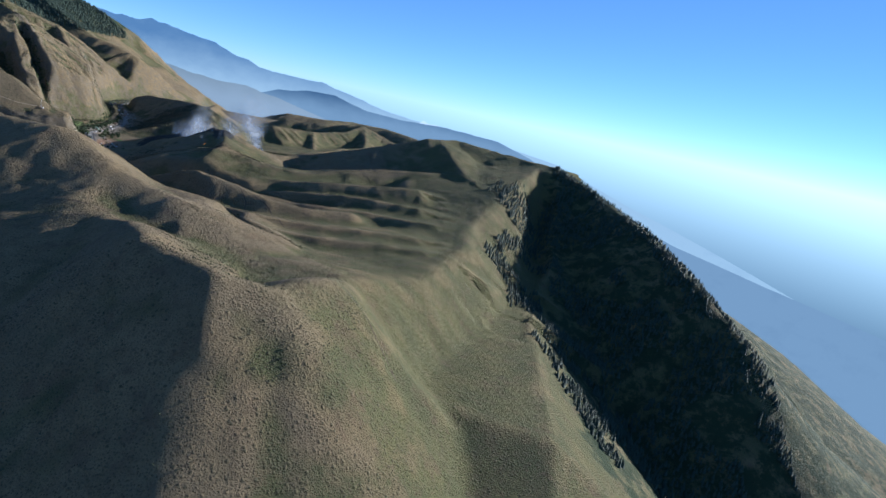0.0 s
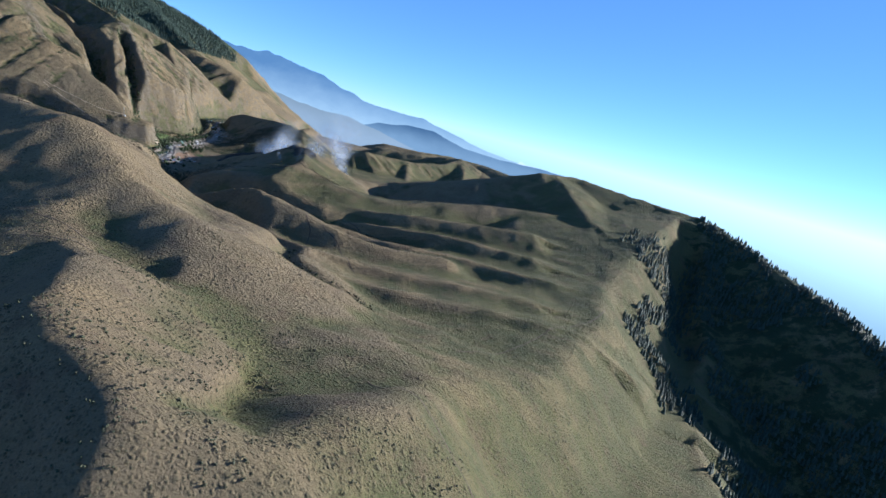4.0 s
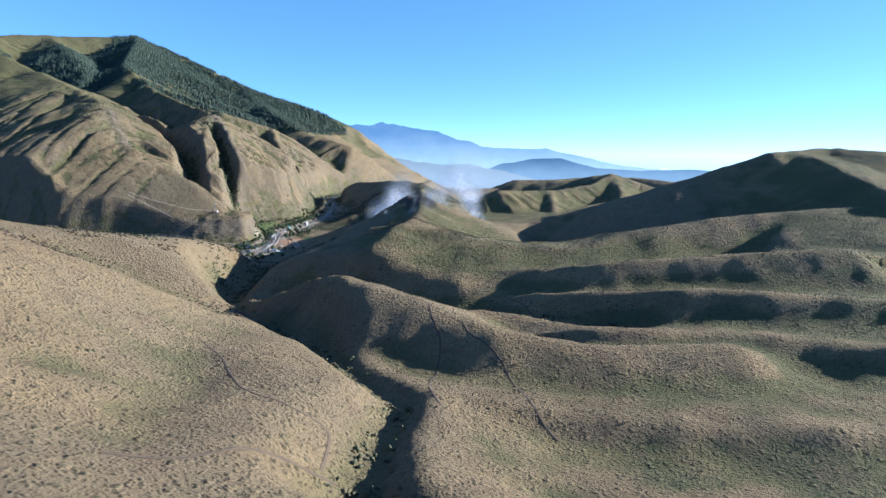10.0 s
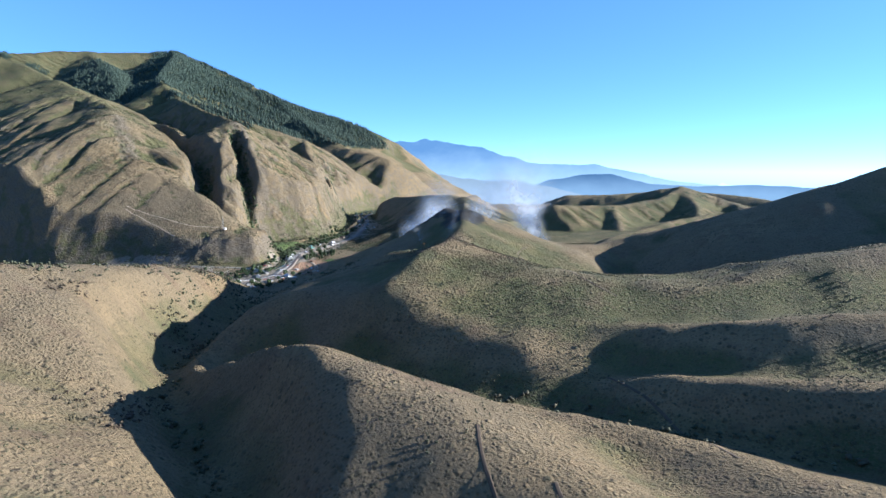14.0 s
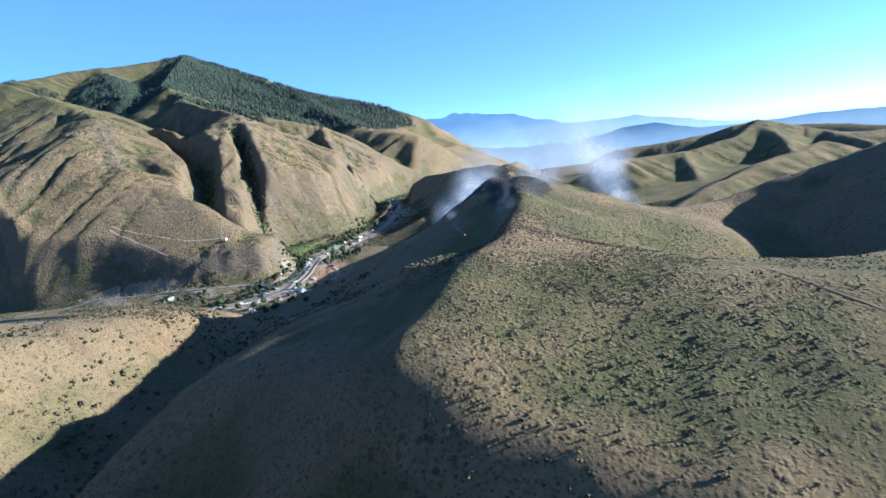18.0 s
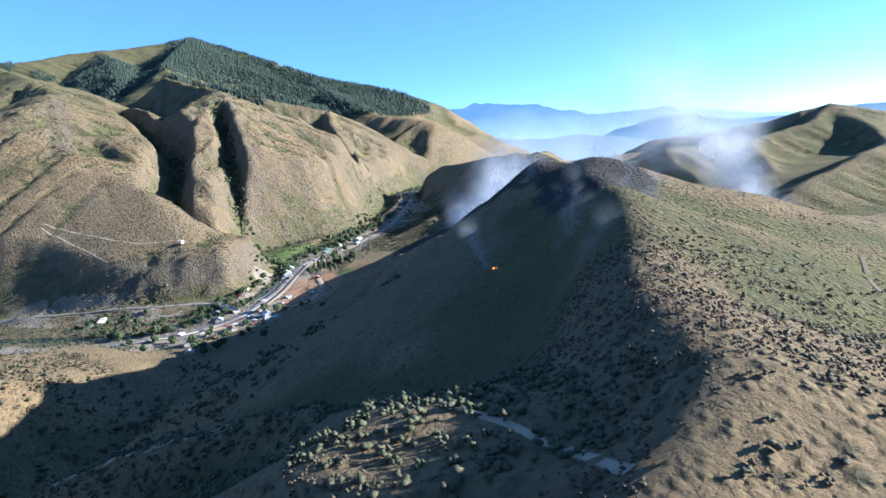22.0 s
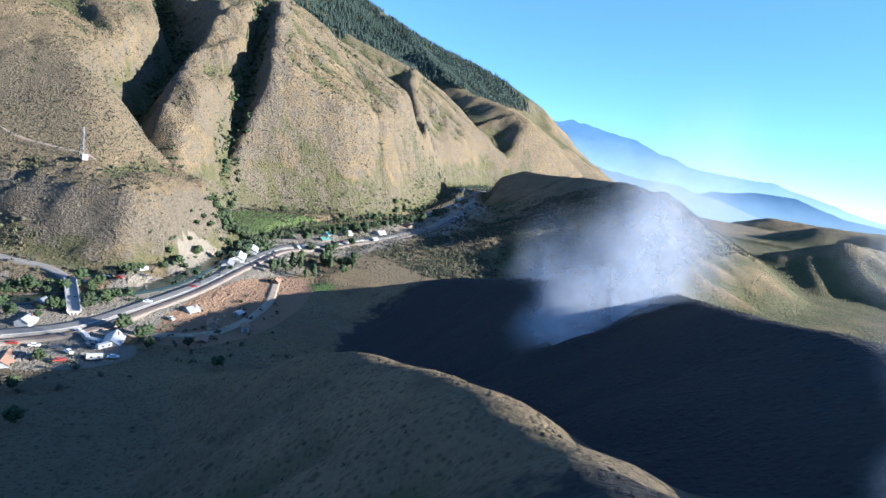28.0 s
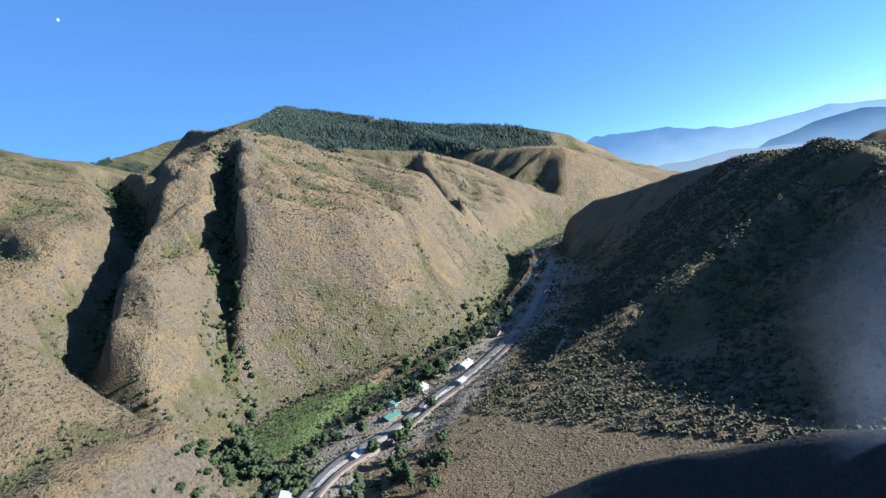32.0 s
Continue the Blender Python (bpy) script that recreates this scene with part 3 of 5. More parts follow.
def box(bm, x0, y0, z0, x1, y1, z1, bevel=0.0):
    made = bmesh.ops.create_cube(bm, size=1.0, matrix=Matrix.Translation(((x0 + x1) / 2, (y0 + y1) / 2, (z0 + z1) / 2)) @ Matrix.Diagonal((x1 - x0, y1 - y0, z1 - z0, 1)))
    if bevel:
        edges = {e for v in made["verts"] for e in v.link_edges}
        bmesh.ops.bevel(bm, geom=list(edges), offset=bevel, segments=1, affect='EDGES')
    return bm


def boxes(*list_, bevel=0.0):
    bm = bmesh.new()
    for b in list_:
        box(bm, *b, bevel=bevel)
    return bm


def rod(bm, a, b, r, r2=None, sides=6):
    a, b = Vector(a), Vector(b)
    q = (b - a).to_track_quat('Z', 'Y').to_matrix().to_4x4()
    bmesh.ops.create_cone(bm, cap_ends=True, segments=sides, radius1=r, radius2=r if r2 is None else r2, depth=(b - a).length,
                          matrix=Matrix.Translation((a + b) / 2) @ q)
    return bm


def thing(name, m, label, category, group="", kind=""):
    ob = new(name)
    ob.empty_display_size = 0.5
    ob.matrix_world = m
    return tagged(ob, label, category, group, kind)


def smooth_line(points, gap):
    """Points every gap metres along a rounded line through the given ones."""
    pts = [np.array(p, float) for p in points]
    out = []
    for k in range(len(pts) - 1):
        p0, p1, p2, p3 = pts[max(k - 1, 0)], pts[k], pts[k + 1], pts[min(k + 2, len(pts) - 1)]
        n = max(2, int(np.linalg.norm(p2 - p1) / gap))
        for f in np.arange(n) / n:
            out.append(0.5 * (2 * p1 + (p2 - p0) * f + (2 * p0 - 5 * p1 + 4 * p2 - p3) * f * f + (3 * p1 - p0 - 3 * p2 + p3) * f ** 3))
    return np.array(out + [pts[-1]])


def strip(name, line, half, material, lift, label, category, level=False, kind="structure", offsets=(-1, -0.5, 0, 0.5, 1), crown=0.0, gap=4.0, drape=False):
    """A road or stream: a band draped on the ground along a line."""
    pts = smooth_line(line, gap)
    way = np.gradient(pts[:, :2], axis=0)
    way /= np.linalg.norm(way, axis=1)[:, None]
    side = np.stack([-way[:, 1], way[:, 0]], 1)
    verts, faces = [], []
    cols = len(offsets)
    mids = heights(pts[:, 0], pts[:, 1])
    kernel = np.ones(7) / 7
    mids = np.convolve(np.pad(mids, 3, mode='edge'), kernel, 'valid')
    for k, p in enumerate(pts):
        for o in offsets:
            x, y = p[:2] + side[k] * half * o
            ground_z = float(heights(np.array([x]), np.array([y]))[0])
            z = ground_z if drape else mids[k] if level else max(mids[k] - 0.05, ground_z)
            verts.append((x, y, z + lift + crown * (1 - abs(o))))
    for k in range(len(pts) - 1):
        for c in range(cols - 1):
            a = k * cols + c
            faces.append((a, a + 1, a + 1 + cols, a + cols))
    # turned-down edges, so that the band has depth
    base = len(verts)
    for k in range(len(pts)):
        for c in (0, cols - 1):
            x, y, z = verts[k * cols + c]
            verts.append((x, y, z - 1.2))
    for k in range(len(pts) - 1):
        faces.append((base + 2 * k, k * cols, (k + 1) * cols, base + 2 * k + 2))
        faces.append((k * cols + cols - 1, base + 2 * k + 1, base + 2 * k + 3, (k + 1) * cols + cols - 1))
    mesh = bpy.data.meshes.new(name)
    mesh.from_pydata(verts, [], faces)
    mesh.polygons.foreach_set("use_smooth", np.ones(len(faces), bool))
    mesh.materials.append(material)
    return tagged(new(name, mesh), label, category, kind=kind)


ROAD = simple_material("worn_asphalt", (0.175, 0.160, 0.139), (0.133, 0.122, 0.106), 0.6, 0.9, bump=0.2)
DIRT = simple_material("packed_dirt", (0.280, 0.217, 0.154), (0.210, 0.161, 0.112), 0.7, 0.95, bump=0.3)
TRACK = simple_material("worn_track", (0.081, 0.058, 0.037), (0.059, 0.043, 0.029), 0.9, 0.95, bump=0.3)
RAIL = simple_material("dull_rail_steel", (0.112, 0.084, 0.070), (0.077, 0.063, 0.056), 3, 0.6, 0.6)
BALLAST = simple_material("pale_ballast", (0.175, 0.143, 0.115), (0.133, 0.111, 0.091), 2, 0.95, bump=0.5)
PAINT = simple_material("road_paint", (0.525, 0.511, 0.462), (0.420, 0.406, 0.364), 1.5, 0.8)
WATER = Nodes("river_water")
WATER.bump(WATER.noise(0.9, 4, 0.6), 0.25, 0.1)
WATER = WATER.done((0.018, 0.030, 0.026), 0.12, spec=0.5)

# ---- river, roads and railway ----
RIVER = [(-1400, 575), (-1050, 655), (-900, 700), (-800, 742), (-700, 772), (-630, 796), (-602, 825), (-602, 873), (-617, 898), (-640, 921), (-664, 946), (-682, 990),
         (-688, 1034), (-706, 1095), (-752, 1185), (-798, 1262), (-866, 1350), (-892, 1450), (-870, 1620)]
HIGHWAY = [(-760, 728), (-680, 752), (-616, 776), (-584, 806), (-577, 842), (-586, 867), (-601, 893), (-628, 929), (-646, 957), (-650, 985), (-657, 1012), (-662, 1044),
           (-690, 1115), (-750, 1215), (-780, 1262), (-840, 1340), (-876, 1450)]
SIDE_ROAD = [(-900, 690), (-800, 748), (-738, 795), (-680, 822), (-645, 838), (-630, 851), (-614, 855)]
strip("river", RIVER, 4.5, WATER, 0.22, "dark green mountain river between wooded banks", "river", level=True)
strip("highway", HIGHWAY, 2.7, ROAD, 0.5, "two-lane asphalt highway along the valley floor", "road", level=True, crown=0.08)
strip("side_road", SIDE_ROAD, 1.9, ROAD, 0.45, "narrow paved road at the cliff foot", "road", level=True)
strip("road_edge_line", [(x + 2.1, y - 0.9) for x, y in HIGHWAY[2:12]], 0.09, PAINT, 0.62, "white painted edge line", "road marking", level=True, offsets=(-1, 1))
railbed = [(x + 6.5, y - 2.7) for x, y in HIGHWAY[1:14]]
strip("rail_bed", railbed, 1.6, BALLAST, 0.65, "pale gravel bed of a single railway track", "railway", level=True)
for shift in (-0.5, 0.5):
    strip("rail", [(x + 6.5 + shift, y - 2.7 - 0.3 * shift) for x, y in HIGHWAY[1:14]], 0.07, RAIL, 0.86, "dull steel rail", "railway", level=True, offsets=(-1, 1))
strip("farm_lane", [(-628, 1052), (-641, 1080), (-655, 1091), (-669, 1088), (-682, 1074), (-704, 1056)], 1.3, DIRT, 0.35, "pale dirt farm lane below the mountain", "road")
strip("field_lane", [(-577, 842), (-566, 858), (-560, 880), (-575, 905), (-600, 925)], 1.6, DIRT, 0.3, "dirt lane past houses and a field", "road")
for line in ([(-771, 832), (-741, 841), (-705, 854), (-686, 866), (-669, 878)], [(-768, 829), (-736, 834), (-704, 839)]):
    strip("switchback_track", line, 0.45, DIRT, 0.1, "dirt switchback track on a dry slope", "road", gap=1.8, drape=True)
for line in ([(-222, 557), (-217, 549), (-208, 538), (-203, 526), (-198, 510), (-191, 497), (-183, 487)], [(-204, 549), (-199, 543), (-186, 536), (-177, 527), (-168, 514), (-160, 501), (-153, 495)],
             [(-215, 628), (-198, 614), (-179, 592)], [(-203, 407), (-195, 415), (-190, 432), (-184, 441)],
             [(-262, 478), (-245, 470), (-221, 453), (-204, 450), (-195, 453), (-187, 440)], [(-82, 323), (-68, 311), (-52, 298), (-34, 284), (-15, 275)],
             [(10, 575), (0, 540), (-24, 493), (-43, 441), (-66, 405)], [(-300, 318), (-262, 322), (-240, 330), (-214, 338), (-188, 330)],
             [(-297, 770), (-292, 747), (-267, 725), (-245, 690), (-225, 680)], [(-249, 351), (-234, 352), (-213, 347), (-202, 346)]):
    strip("hill_track", line, 0.36, TRACK, 0.06, "worn dirt track over a grassy hill", "track", gap=1.5, drape=True)


strip("ridge_trail", [(-306, 684), (-319, 692), (-352, 704), (-384, 698), (-412, 690)], 0.4, DIRT, 0.08, "pale foot trail along a grassy spur", "track", gap=1.5, drape=True)


# ---- bridge ----
CONCRETE = simple_material("grey_concrete", (0.315, 0.300, 0.270), (0.247, 0.232, 0.210), 1.2, 0.85, bump=0.2)
STEEL = simple_material("galvanised_steel", (0.338, 0.345, 0.352), (0.262, 0.270, 0.277), 4, 0.45, 0.7)


def build_bridge(a, b, width):
    a, b = Vector((*a, 0)), Vector((*b, 0))
    length = (b - a).length
    z = max(height(a.x, a.y), height(b.x, b.y)) + 0.75
    m = Matrix.Translation(((a.x + b.x) / 2, (a.y + b.y) / 2, z)) @ (b - a).to_track_quat('X', 'Z').to_matrix().to_4x4()
    ob = thing("road_bridge", m, "short concrete road bridge over the river", "bridge")
    h, w = length / 2, width / 2
    part("deck", boxes((-h, -w, -0.5, h, w, 0), bevel=0.05), CONCRETE, ob)
    for s in (-1, 1):
        part("parapet", boxes((-h, s * w - 0.2, 0, h, s * w + 0.2, 0.9), bevel=0.05), CONCRETE, ob)
    for x in (-h * 0.33, h * 0.33):
        part("pier", boxes((x - 0.5, -w + 0.4, -5, x + 0.5, w - 0.4, -0.5), bevel=0.1), CONCRETE, ob)
    for y in (-w + 0.8, 0, w - 0.8):
        part("girder", boxes((-h, y - 0.25, -1.3, h, y + 0.25, -0.5)), CONCRETE, ob)


build_bridge((-617, 855.5), (-583, 847.5), 3.4)

# ---- houses and sheds ----
WALLS = [simple_material(n, a, b, 1.5, 0.85) for n, a, b in (
    ("white_siding", (0.450, 0.443, 0.420), (0.375, 0.367, 0.345)), ("tan_siding", (0.315, 0.255, 0.188), (0.270, 0.217, 0.158)),
    ("brown_boards", (0.165, 0.112, 0.075), (0.128, 0.083, 0.056)), ("grey_siding", (0.315, 0.323, 0.323), (0.262, 0.270, 0.270)))]
ROOFS = [simple_material(n, a, b, 2.0, r, mt) for n, a, b, r, mt in (
    ("white_metal_roof", (0.420, 0.427, 0.435), (0.330, 0.338, 0.345), 0.4, 0.2), ("grey_shingle_roof", (0.195, 0.195, 0.195), (0.143, 0.143, 0.143), 0.9, 0),
    ("green_metal_roof", (0.075, 0.180, 0.143), (0.060, 0.150, 0.120), 0.45, 0.2), ("rusty_roof", (0.247, 0.143, 0.090), (0.195, 0.112, 0.075), 0.8, 0.1))]
PANE = simple_material("window_glass", (0.030, 0.038, 0.045), (0.022, 0.030, 0.038), 1, 0.1, spec=0.6)
DOOR = simple_material("painted_door", (0.150, 0.075, 0.053), (0.120, 0.060, 0.045), 3, 0.6)
TRIM = simple_material("white_trim", (0.562, 0.555, 0.532), (0.495, 0.488, 0.465), 3, 0.7)
BRICK = simple_material("chimney_brick", (0.225, 0.105, 0.075), (0.180, 0.083, 0.060), 4, 0.9)
HOUSE_LABEL = {0: "white-roofed", 1: "grey-shingled", 2: "green-roofed", 3: "rusty-roofed"}
WALL_LABEL = {0: "white", 1: "tan", 2: "brown board", 3: "grey"}


def build_house(x, y, turn, w, l, h, wall, roof, shed=False):
    """A gabled house w wide and l long with eaves at h."""
    z = min(height(x + i * w / 2, y + j * l / 2) for i in (-1, 1) for j in (-1, 1)) - 0.1
    name = "shed" if shed else "house"
    ob = thing(name, pose(x, y, z, 0, 0, turn), f"{HOUSE_LABEL[roof]} {WALL_LABEL[wall]} {name} on the valley floor", name, "valley buildings")
    hw, hl, rise = w / 2, l / 2, w * (0.22 if shed else 0.32)
    bm = bmesh.new()
    base = [bm.verts.new(c) for c in ((-hw, -hl, 0), (hw, -hl, 0), (hw, hl, 0), (-hw, hl, 0))]
    top = [bm.verts.new(c) for c in ((-hw, -hl, h), (hw, -hl, h), (hw, hl, h), (-hw, hl, h))]
    gable = [bm.verts.new((0, -hl, h + rise)), bm.verts.new((0, hl, h + rise))]
    bm.faces.new(base[::-1])
    bm.faces.new((base[0], base[1], top[1], gable[0], top[0]))
    bm.faces.new((base[2], base[3], top[3], gable[1], top[2]))
    bm.faces.new((base[1], base[2], top[2], top[1]))
    bm.faces.new((base[3], base[0], top[0], top[3]))
    part("wall", bm, WALLS[wall], ob)
    bm = bmesh.new()
    over, thick = 0.5, 0.18
    for s in (-1, 1):
        lo, hi = (s * (hw + over), h - over * rise / hw), (0, h + rise)
        pts = [(lo[0], lo[1]), (hi[0], hi[1]), (hi[0], hi[1] + thick), (lo[0], lo[1] + thick)]
        ends = [[bm.verts.new((px, yy, pz + 0.02)) for px, pz in pts] for yy in (-hl - over, hl + over)]
        bm.faces.new(ends[0])
        bm.faces.new(ends[1][::-1])
        for k in range(4):
            bm.faces.new((ends[0][k], ends[1][k], ends[1][(k + 1) % 4], ends[0][(k + 1) % 4]))
    bmesh.ops.recalc_face_normals(bm, faces=bm.faces)
    part("roof", bm, ROOFS[roof], ob)
    if shed:
        part("door", boxes((-hw * 0.45, -hl - 0.06, 0, hw * 0.45, -hl + 0.04, h * 0.85)), ROOFS[1], ob)
        ob.scale = (0.58, 0.58, 0.58)
        return ob
    part("door", boxes((hw - 0.04, -0.45, 0.1, hw + 0.06, 0.45, 2.15)), DOOR, ob)
    for s in (-1, 1):
        for k in (-0.6, 0.55):
            yy = k * hl
            win = part("window", boxes((s * hw - 0.05, yy - 0.65, 0.95, s * hw + 0.05, yy + 0.65, 2.05)), TRIM, ob)
            part("pane", boxes((s * hw - 0.07, yy - 0.55, 1.05, s * hw + 0.07, yy + 0.55, 1.95)), PANE, win)
    ob.scale = (0.5, 0.5, 0.5)
    part("chimney", boxes((hw * 0.35, hl * 0.3, h + 0.2, hw * 0.35 + 0.7, hl * 0.3 + 0.7, h + rise + 0.9)), BRICK, ob)
    return ob


for spec in ((-561, 851, 60, 9, 15, 3.2, 0, 0), (-578, 880, 20, 7, 9, 3, 3, 1), (-565, 881, 70, 6, 8, 2.8, 1, 3), (-583, 836, 50, 7, 11, 3, 0, 0),
             (-557, 826, 65, 8, 14, 3, 3, 3), (-658, 990, 10, 8, 13, 3.4, 2, 2), (-668, 1000, 20, 8, 12, 3.2, 0, 2), (-669, 1014, 15, 9, 12, 3.2, 0, 0),
             (-668, 1040, 20, 8, 16, 3.2, 0, 0), (-557, 802, 50, 7, 9, 2.8, 0, 1), (-580, 811, 40, 7, 9, 2.8, 0, 0), (-585, 799, 30, 8, 10, 3, 1, 1),
             (-666, 812, 60, 9, 12, 3, 0, 0), (-661, 802, 50, 7, 9, 2.8, 3, 2), (-736, 812, 60, 7, 18, 2.8, 0, 0), (-768, 793, 60, 10, 22, 3.5, 0, 0),
             (-714, 818, 65, 6, 9, 2.6, 1, 1), (-645, 965, 30, 7, 10, 3, 3, 0), (-684, 1080, 80, 9, 14, 3.4, 1, 3), (-708, 1052, 60, 8, 10, 3, 2, 1),
             (-545, 795, 50, 7, 9, 2.8, 1, 0), (-600, 925, 40, 6, 8, 2.8, 2, 3)):
    build_house(*spec)
for spec in ((-630, 924, 55, 10, 20, 4.2, 0, 0), (-640, 936, 55, 9, 16, 4, 3, 0), (-622, 915, 55, 7, 12, 3.4, 3, 1), (-553, 872, 60, 5, 7, 2.6, 2, 3),
             (-571, 893, 30, 4, 5, 2.4, 1, 0), (-559, 889, 65, 4, 6, 2.5, 0, 3), (-594, 842, 50, 5, 7, 2.6, 2, 1), (-655, 1024, 15, 5, 8, 2.8, 3, 0)):
    build_house(*spec, shed=True)
rng = np.random.RandomState(11)
for k in range(16):
    f = k / 15
    bx, by = -704 - 155 * f + rng.uniform(-9, 9), 1168 + 172 * f + rng.uniform(-9, 9)
    build_house(bx, by, rng.uniform(0, 90), rng.uniform(6, 8), rng.uniform(8, 12), 3, int(rng.randint(4)), int(rng.randint(4)))

# ---- parked trailers and cars ----
CAR_PAINT = [simple_material(n, a, a, 1, 0.3, 0.1, 0.5) for n, a in (("white_car_paint", (0.72, 0.72, 0.72)), ("red_car_paint", (0.30, 0.04, 0.03)), ("dark_car_paint", (0.05, 0.06, 0.08)))]
RUBBER = simple_material("tyre_rubber", (0.02, 0.02, 0.02), (0.03, 0.03, 0.03), 3, 0.9)


def wheels(ob, xs, half, r):
    for x in xs:
        for s in (-1, 1):
            bm = rod(bmesh.new(), (x, s * half - 0.1, r), (x, s * half + 0.1, r), r, sides=12)
            tyre = part("wheel", bm, RUBBER, ob)
            part("rim", rod(bmesh.new(), (x, s * half - 0.12, r), (x, s * half + 0.12, r), r * 0.55, sides=10), STEEL, tyre)


def build_car(x, y, turn, paint):
    ob = thing("parked_car", pose(x, y, height(x, y) + 0.25, 0, 0, turn), f"{('white', 'red', 'dark')[paint]} car standing by the valley road", "car", "cars in the valley")
    bm = boxes((-2.2, -0.88, 0.35, 2.2, 0.88, 0.95), bevel=0.12)
    part("body", bm, CAR_PAINT[paint], ob)
    bm = boxes((-1.35, -0.78, 0.95, 1.0, 0.78, 1.45), bevel=0.2)
    cab = part("cabin", bm, PANE, ob, "dark glazed cabin")
    part("roof", boxes((-1.1, -0.7, 1.45, 0.75, 0.7, 1.5)), CAR_PAINT[paint], cab)
    wheels(ob, (-1.4, 1.4), 0.8, 0.33)
    ob.scale = (0.62, 0.62, 0.62)


def build_trailer(x, y, turn):
    ob = thing("travel_trailer", pose(x, y, height(x, y), 0, 0, turn), "white travel trailer parked on gravel", "trailer", "trailers by the river")
    part("body", boxes((-3.4, -1.2, 0.6, 3.4, 1.2, 2.9), bevel=0.25), WALLS[0], ob)
    part("drawbar", boxes((3.4, -0.12, 0.55, 4.8, 0.12, 0.7)), STEEL, ob)
    for xx in (-1.8, 1.2):
        part("window", boxes((xx - 0.6, -1.24, 1.5, xx + 0.6, 1.24, 2.2)), PANE, ob)
    wheels(ob, (-0.5, 0.5), 1.1, 0.35)
    ob.scale = (0.55, 0.55, 0.55)


for k, (x, y) in enumerate(((-613, 866), (-611, 872), (-614, 878), (-610, 861), (-567, 846), (-563, 847), (-550, 843), (-556, 847))):
    build_trailer(x, y, 40 + 35 * k)
for k, (x, y, turn) in enumerate(((-588, 870, 60), (-599, 890, 58), (-637, 946, 55), (-572, 846, 20), (-655, 1000, 80), (-560, 862, 45), (-574, 872, 10), (-645, 930, 50), (-563, 838, 60), (-566, 834, 62), (-569, 830, 61), (-571, 841, 55), (-556, 839, 15), (-552, 836, 80),
                                    (-559, 844, 20), (-549, 847, 65), (-608, 868, 40), (-609, 876, 70), (-612, 858, 20), (-615, 868, 50), (-612, 906, 55), (-566, 815, 62))):
    build_car(x, y, turn, k % 3)


WOOD = simple_material("weathered_boards", (0.22, 0.19, 0.16), (0.15, 0.13, 0.11), 3, 0.9)
STRAW = simple_material("baled_straw", (0.42, 0.33, 0.17), (0.33, 0.25, 0.13), 4, 0.95)


def build_stacks(x, y, turn):
    ob = thing("board_stacks", pose(x, y, height(x, y), 0, 0, turn), "rows of weathered board stacks on a dirt lot", "boards")
    for i in range(6):
        for j in range(3):
            part("bundle", boxes((i * 1.5 - 4.5, j * 1.5 - 2.2, 0, i * 1.5 - 3.4, j * 1.5 - 1.1, 0.8 + 0.25 * ((i + j) % 3)), bevel=0.04), WOOD, ob)


def build_bale(x, y, turn):
    ob = new("straw_bale", finish("straw_bale", boxes((-0.6, -0.35, -0.05, 0.6, 0.35, 0.6), bevel=0.08), STRAW))
    ob.matrix_world = pose(x, y, height(x, y), 0, 0, turn)
    tagged(ob, "straw bale lying at a field edge", "bale", "straw bales")


build_stacks(-558, 829, 62)
for k, (bx, by) in enumerate(((-566, 881), (-564.5, 882), (-567.5, 882.5), (-563, 879), (-569, 885), (-562, 884), (-571, 888), (-560, 876))):
    build_bale(bx, by, 23 * k)


def build_tower(x, y):
    ob = thing("radio_tower", pose(x, y, height(x, y) - 0.2), "slender steel mast beside a small hut on a bare spur", "mast")
    for k in range(3):
        a = radians(120 * k)
        part("leg", rod(bmesh.new(), (1.1 * math.cos(a), 1.1 * math.sin(a), 0), (0.2 * math.cos(a), 0.2 * math.sin(a), 13), 0.09), STEEL, ob)
    for k in range(1, 6):
        r = 1.1 - 0.9 * k / 6
        bm = bmesh.new()
        for q in range(3):
            a, b = radians(120 * q), radians(120 * q + 120)
            rod(bm, (r * math.cos(a), r * math.sin(a), 13 * k / 6), (r * math.cos(b), r * math.sin(b), 13 * k / 6), 0.05)
        part("brace", bm, STEEL, ob)
    part("hut", boxes((2, -1, 0, 4, 1, 2.2), bevel=0.05), WALLS[0], ob, "small white equipment hut")


build_tower(-672, 873)


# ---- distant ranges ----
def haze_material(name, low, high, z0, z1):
    """Far slopes through miles of air: plain glowing backdrop, haze painted into its colour."""
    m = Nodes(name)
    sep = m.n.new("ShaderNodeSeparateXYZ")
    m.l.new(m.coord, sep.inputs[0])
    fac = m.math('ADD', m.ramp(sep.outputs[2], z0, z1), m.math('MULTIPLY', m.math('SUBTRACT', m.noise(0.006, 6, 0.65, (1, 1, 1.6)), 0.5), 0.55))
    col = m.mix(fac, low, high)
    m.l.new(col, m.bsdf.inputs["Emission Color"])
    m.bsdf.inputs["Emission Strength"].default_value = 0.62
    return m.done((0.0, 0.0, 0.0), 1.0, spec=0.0)


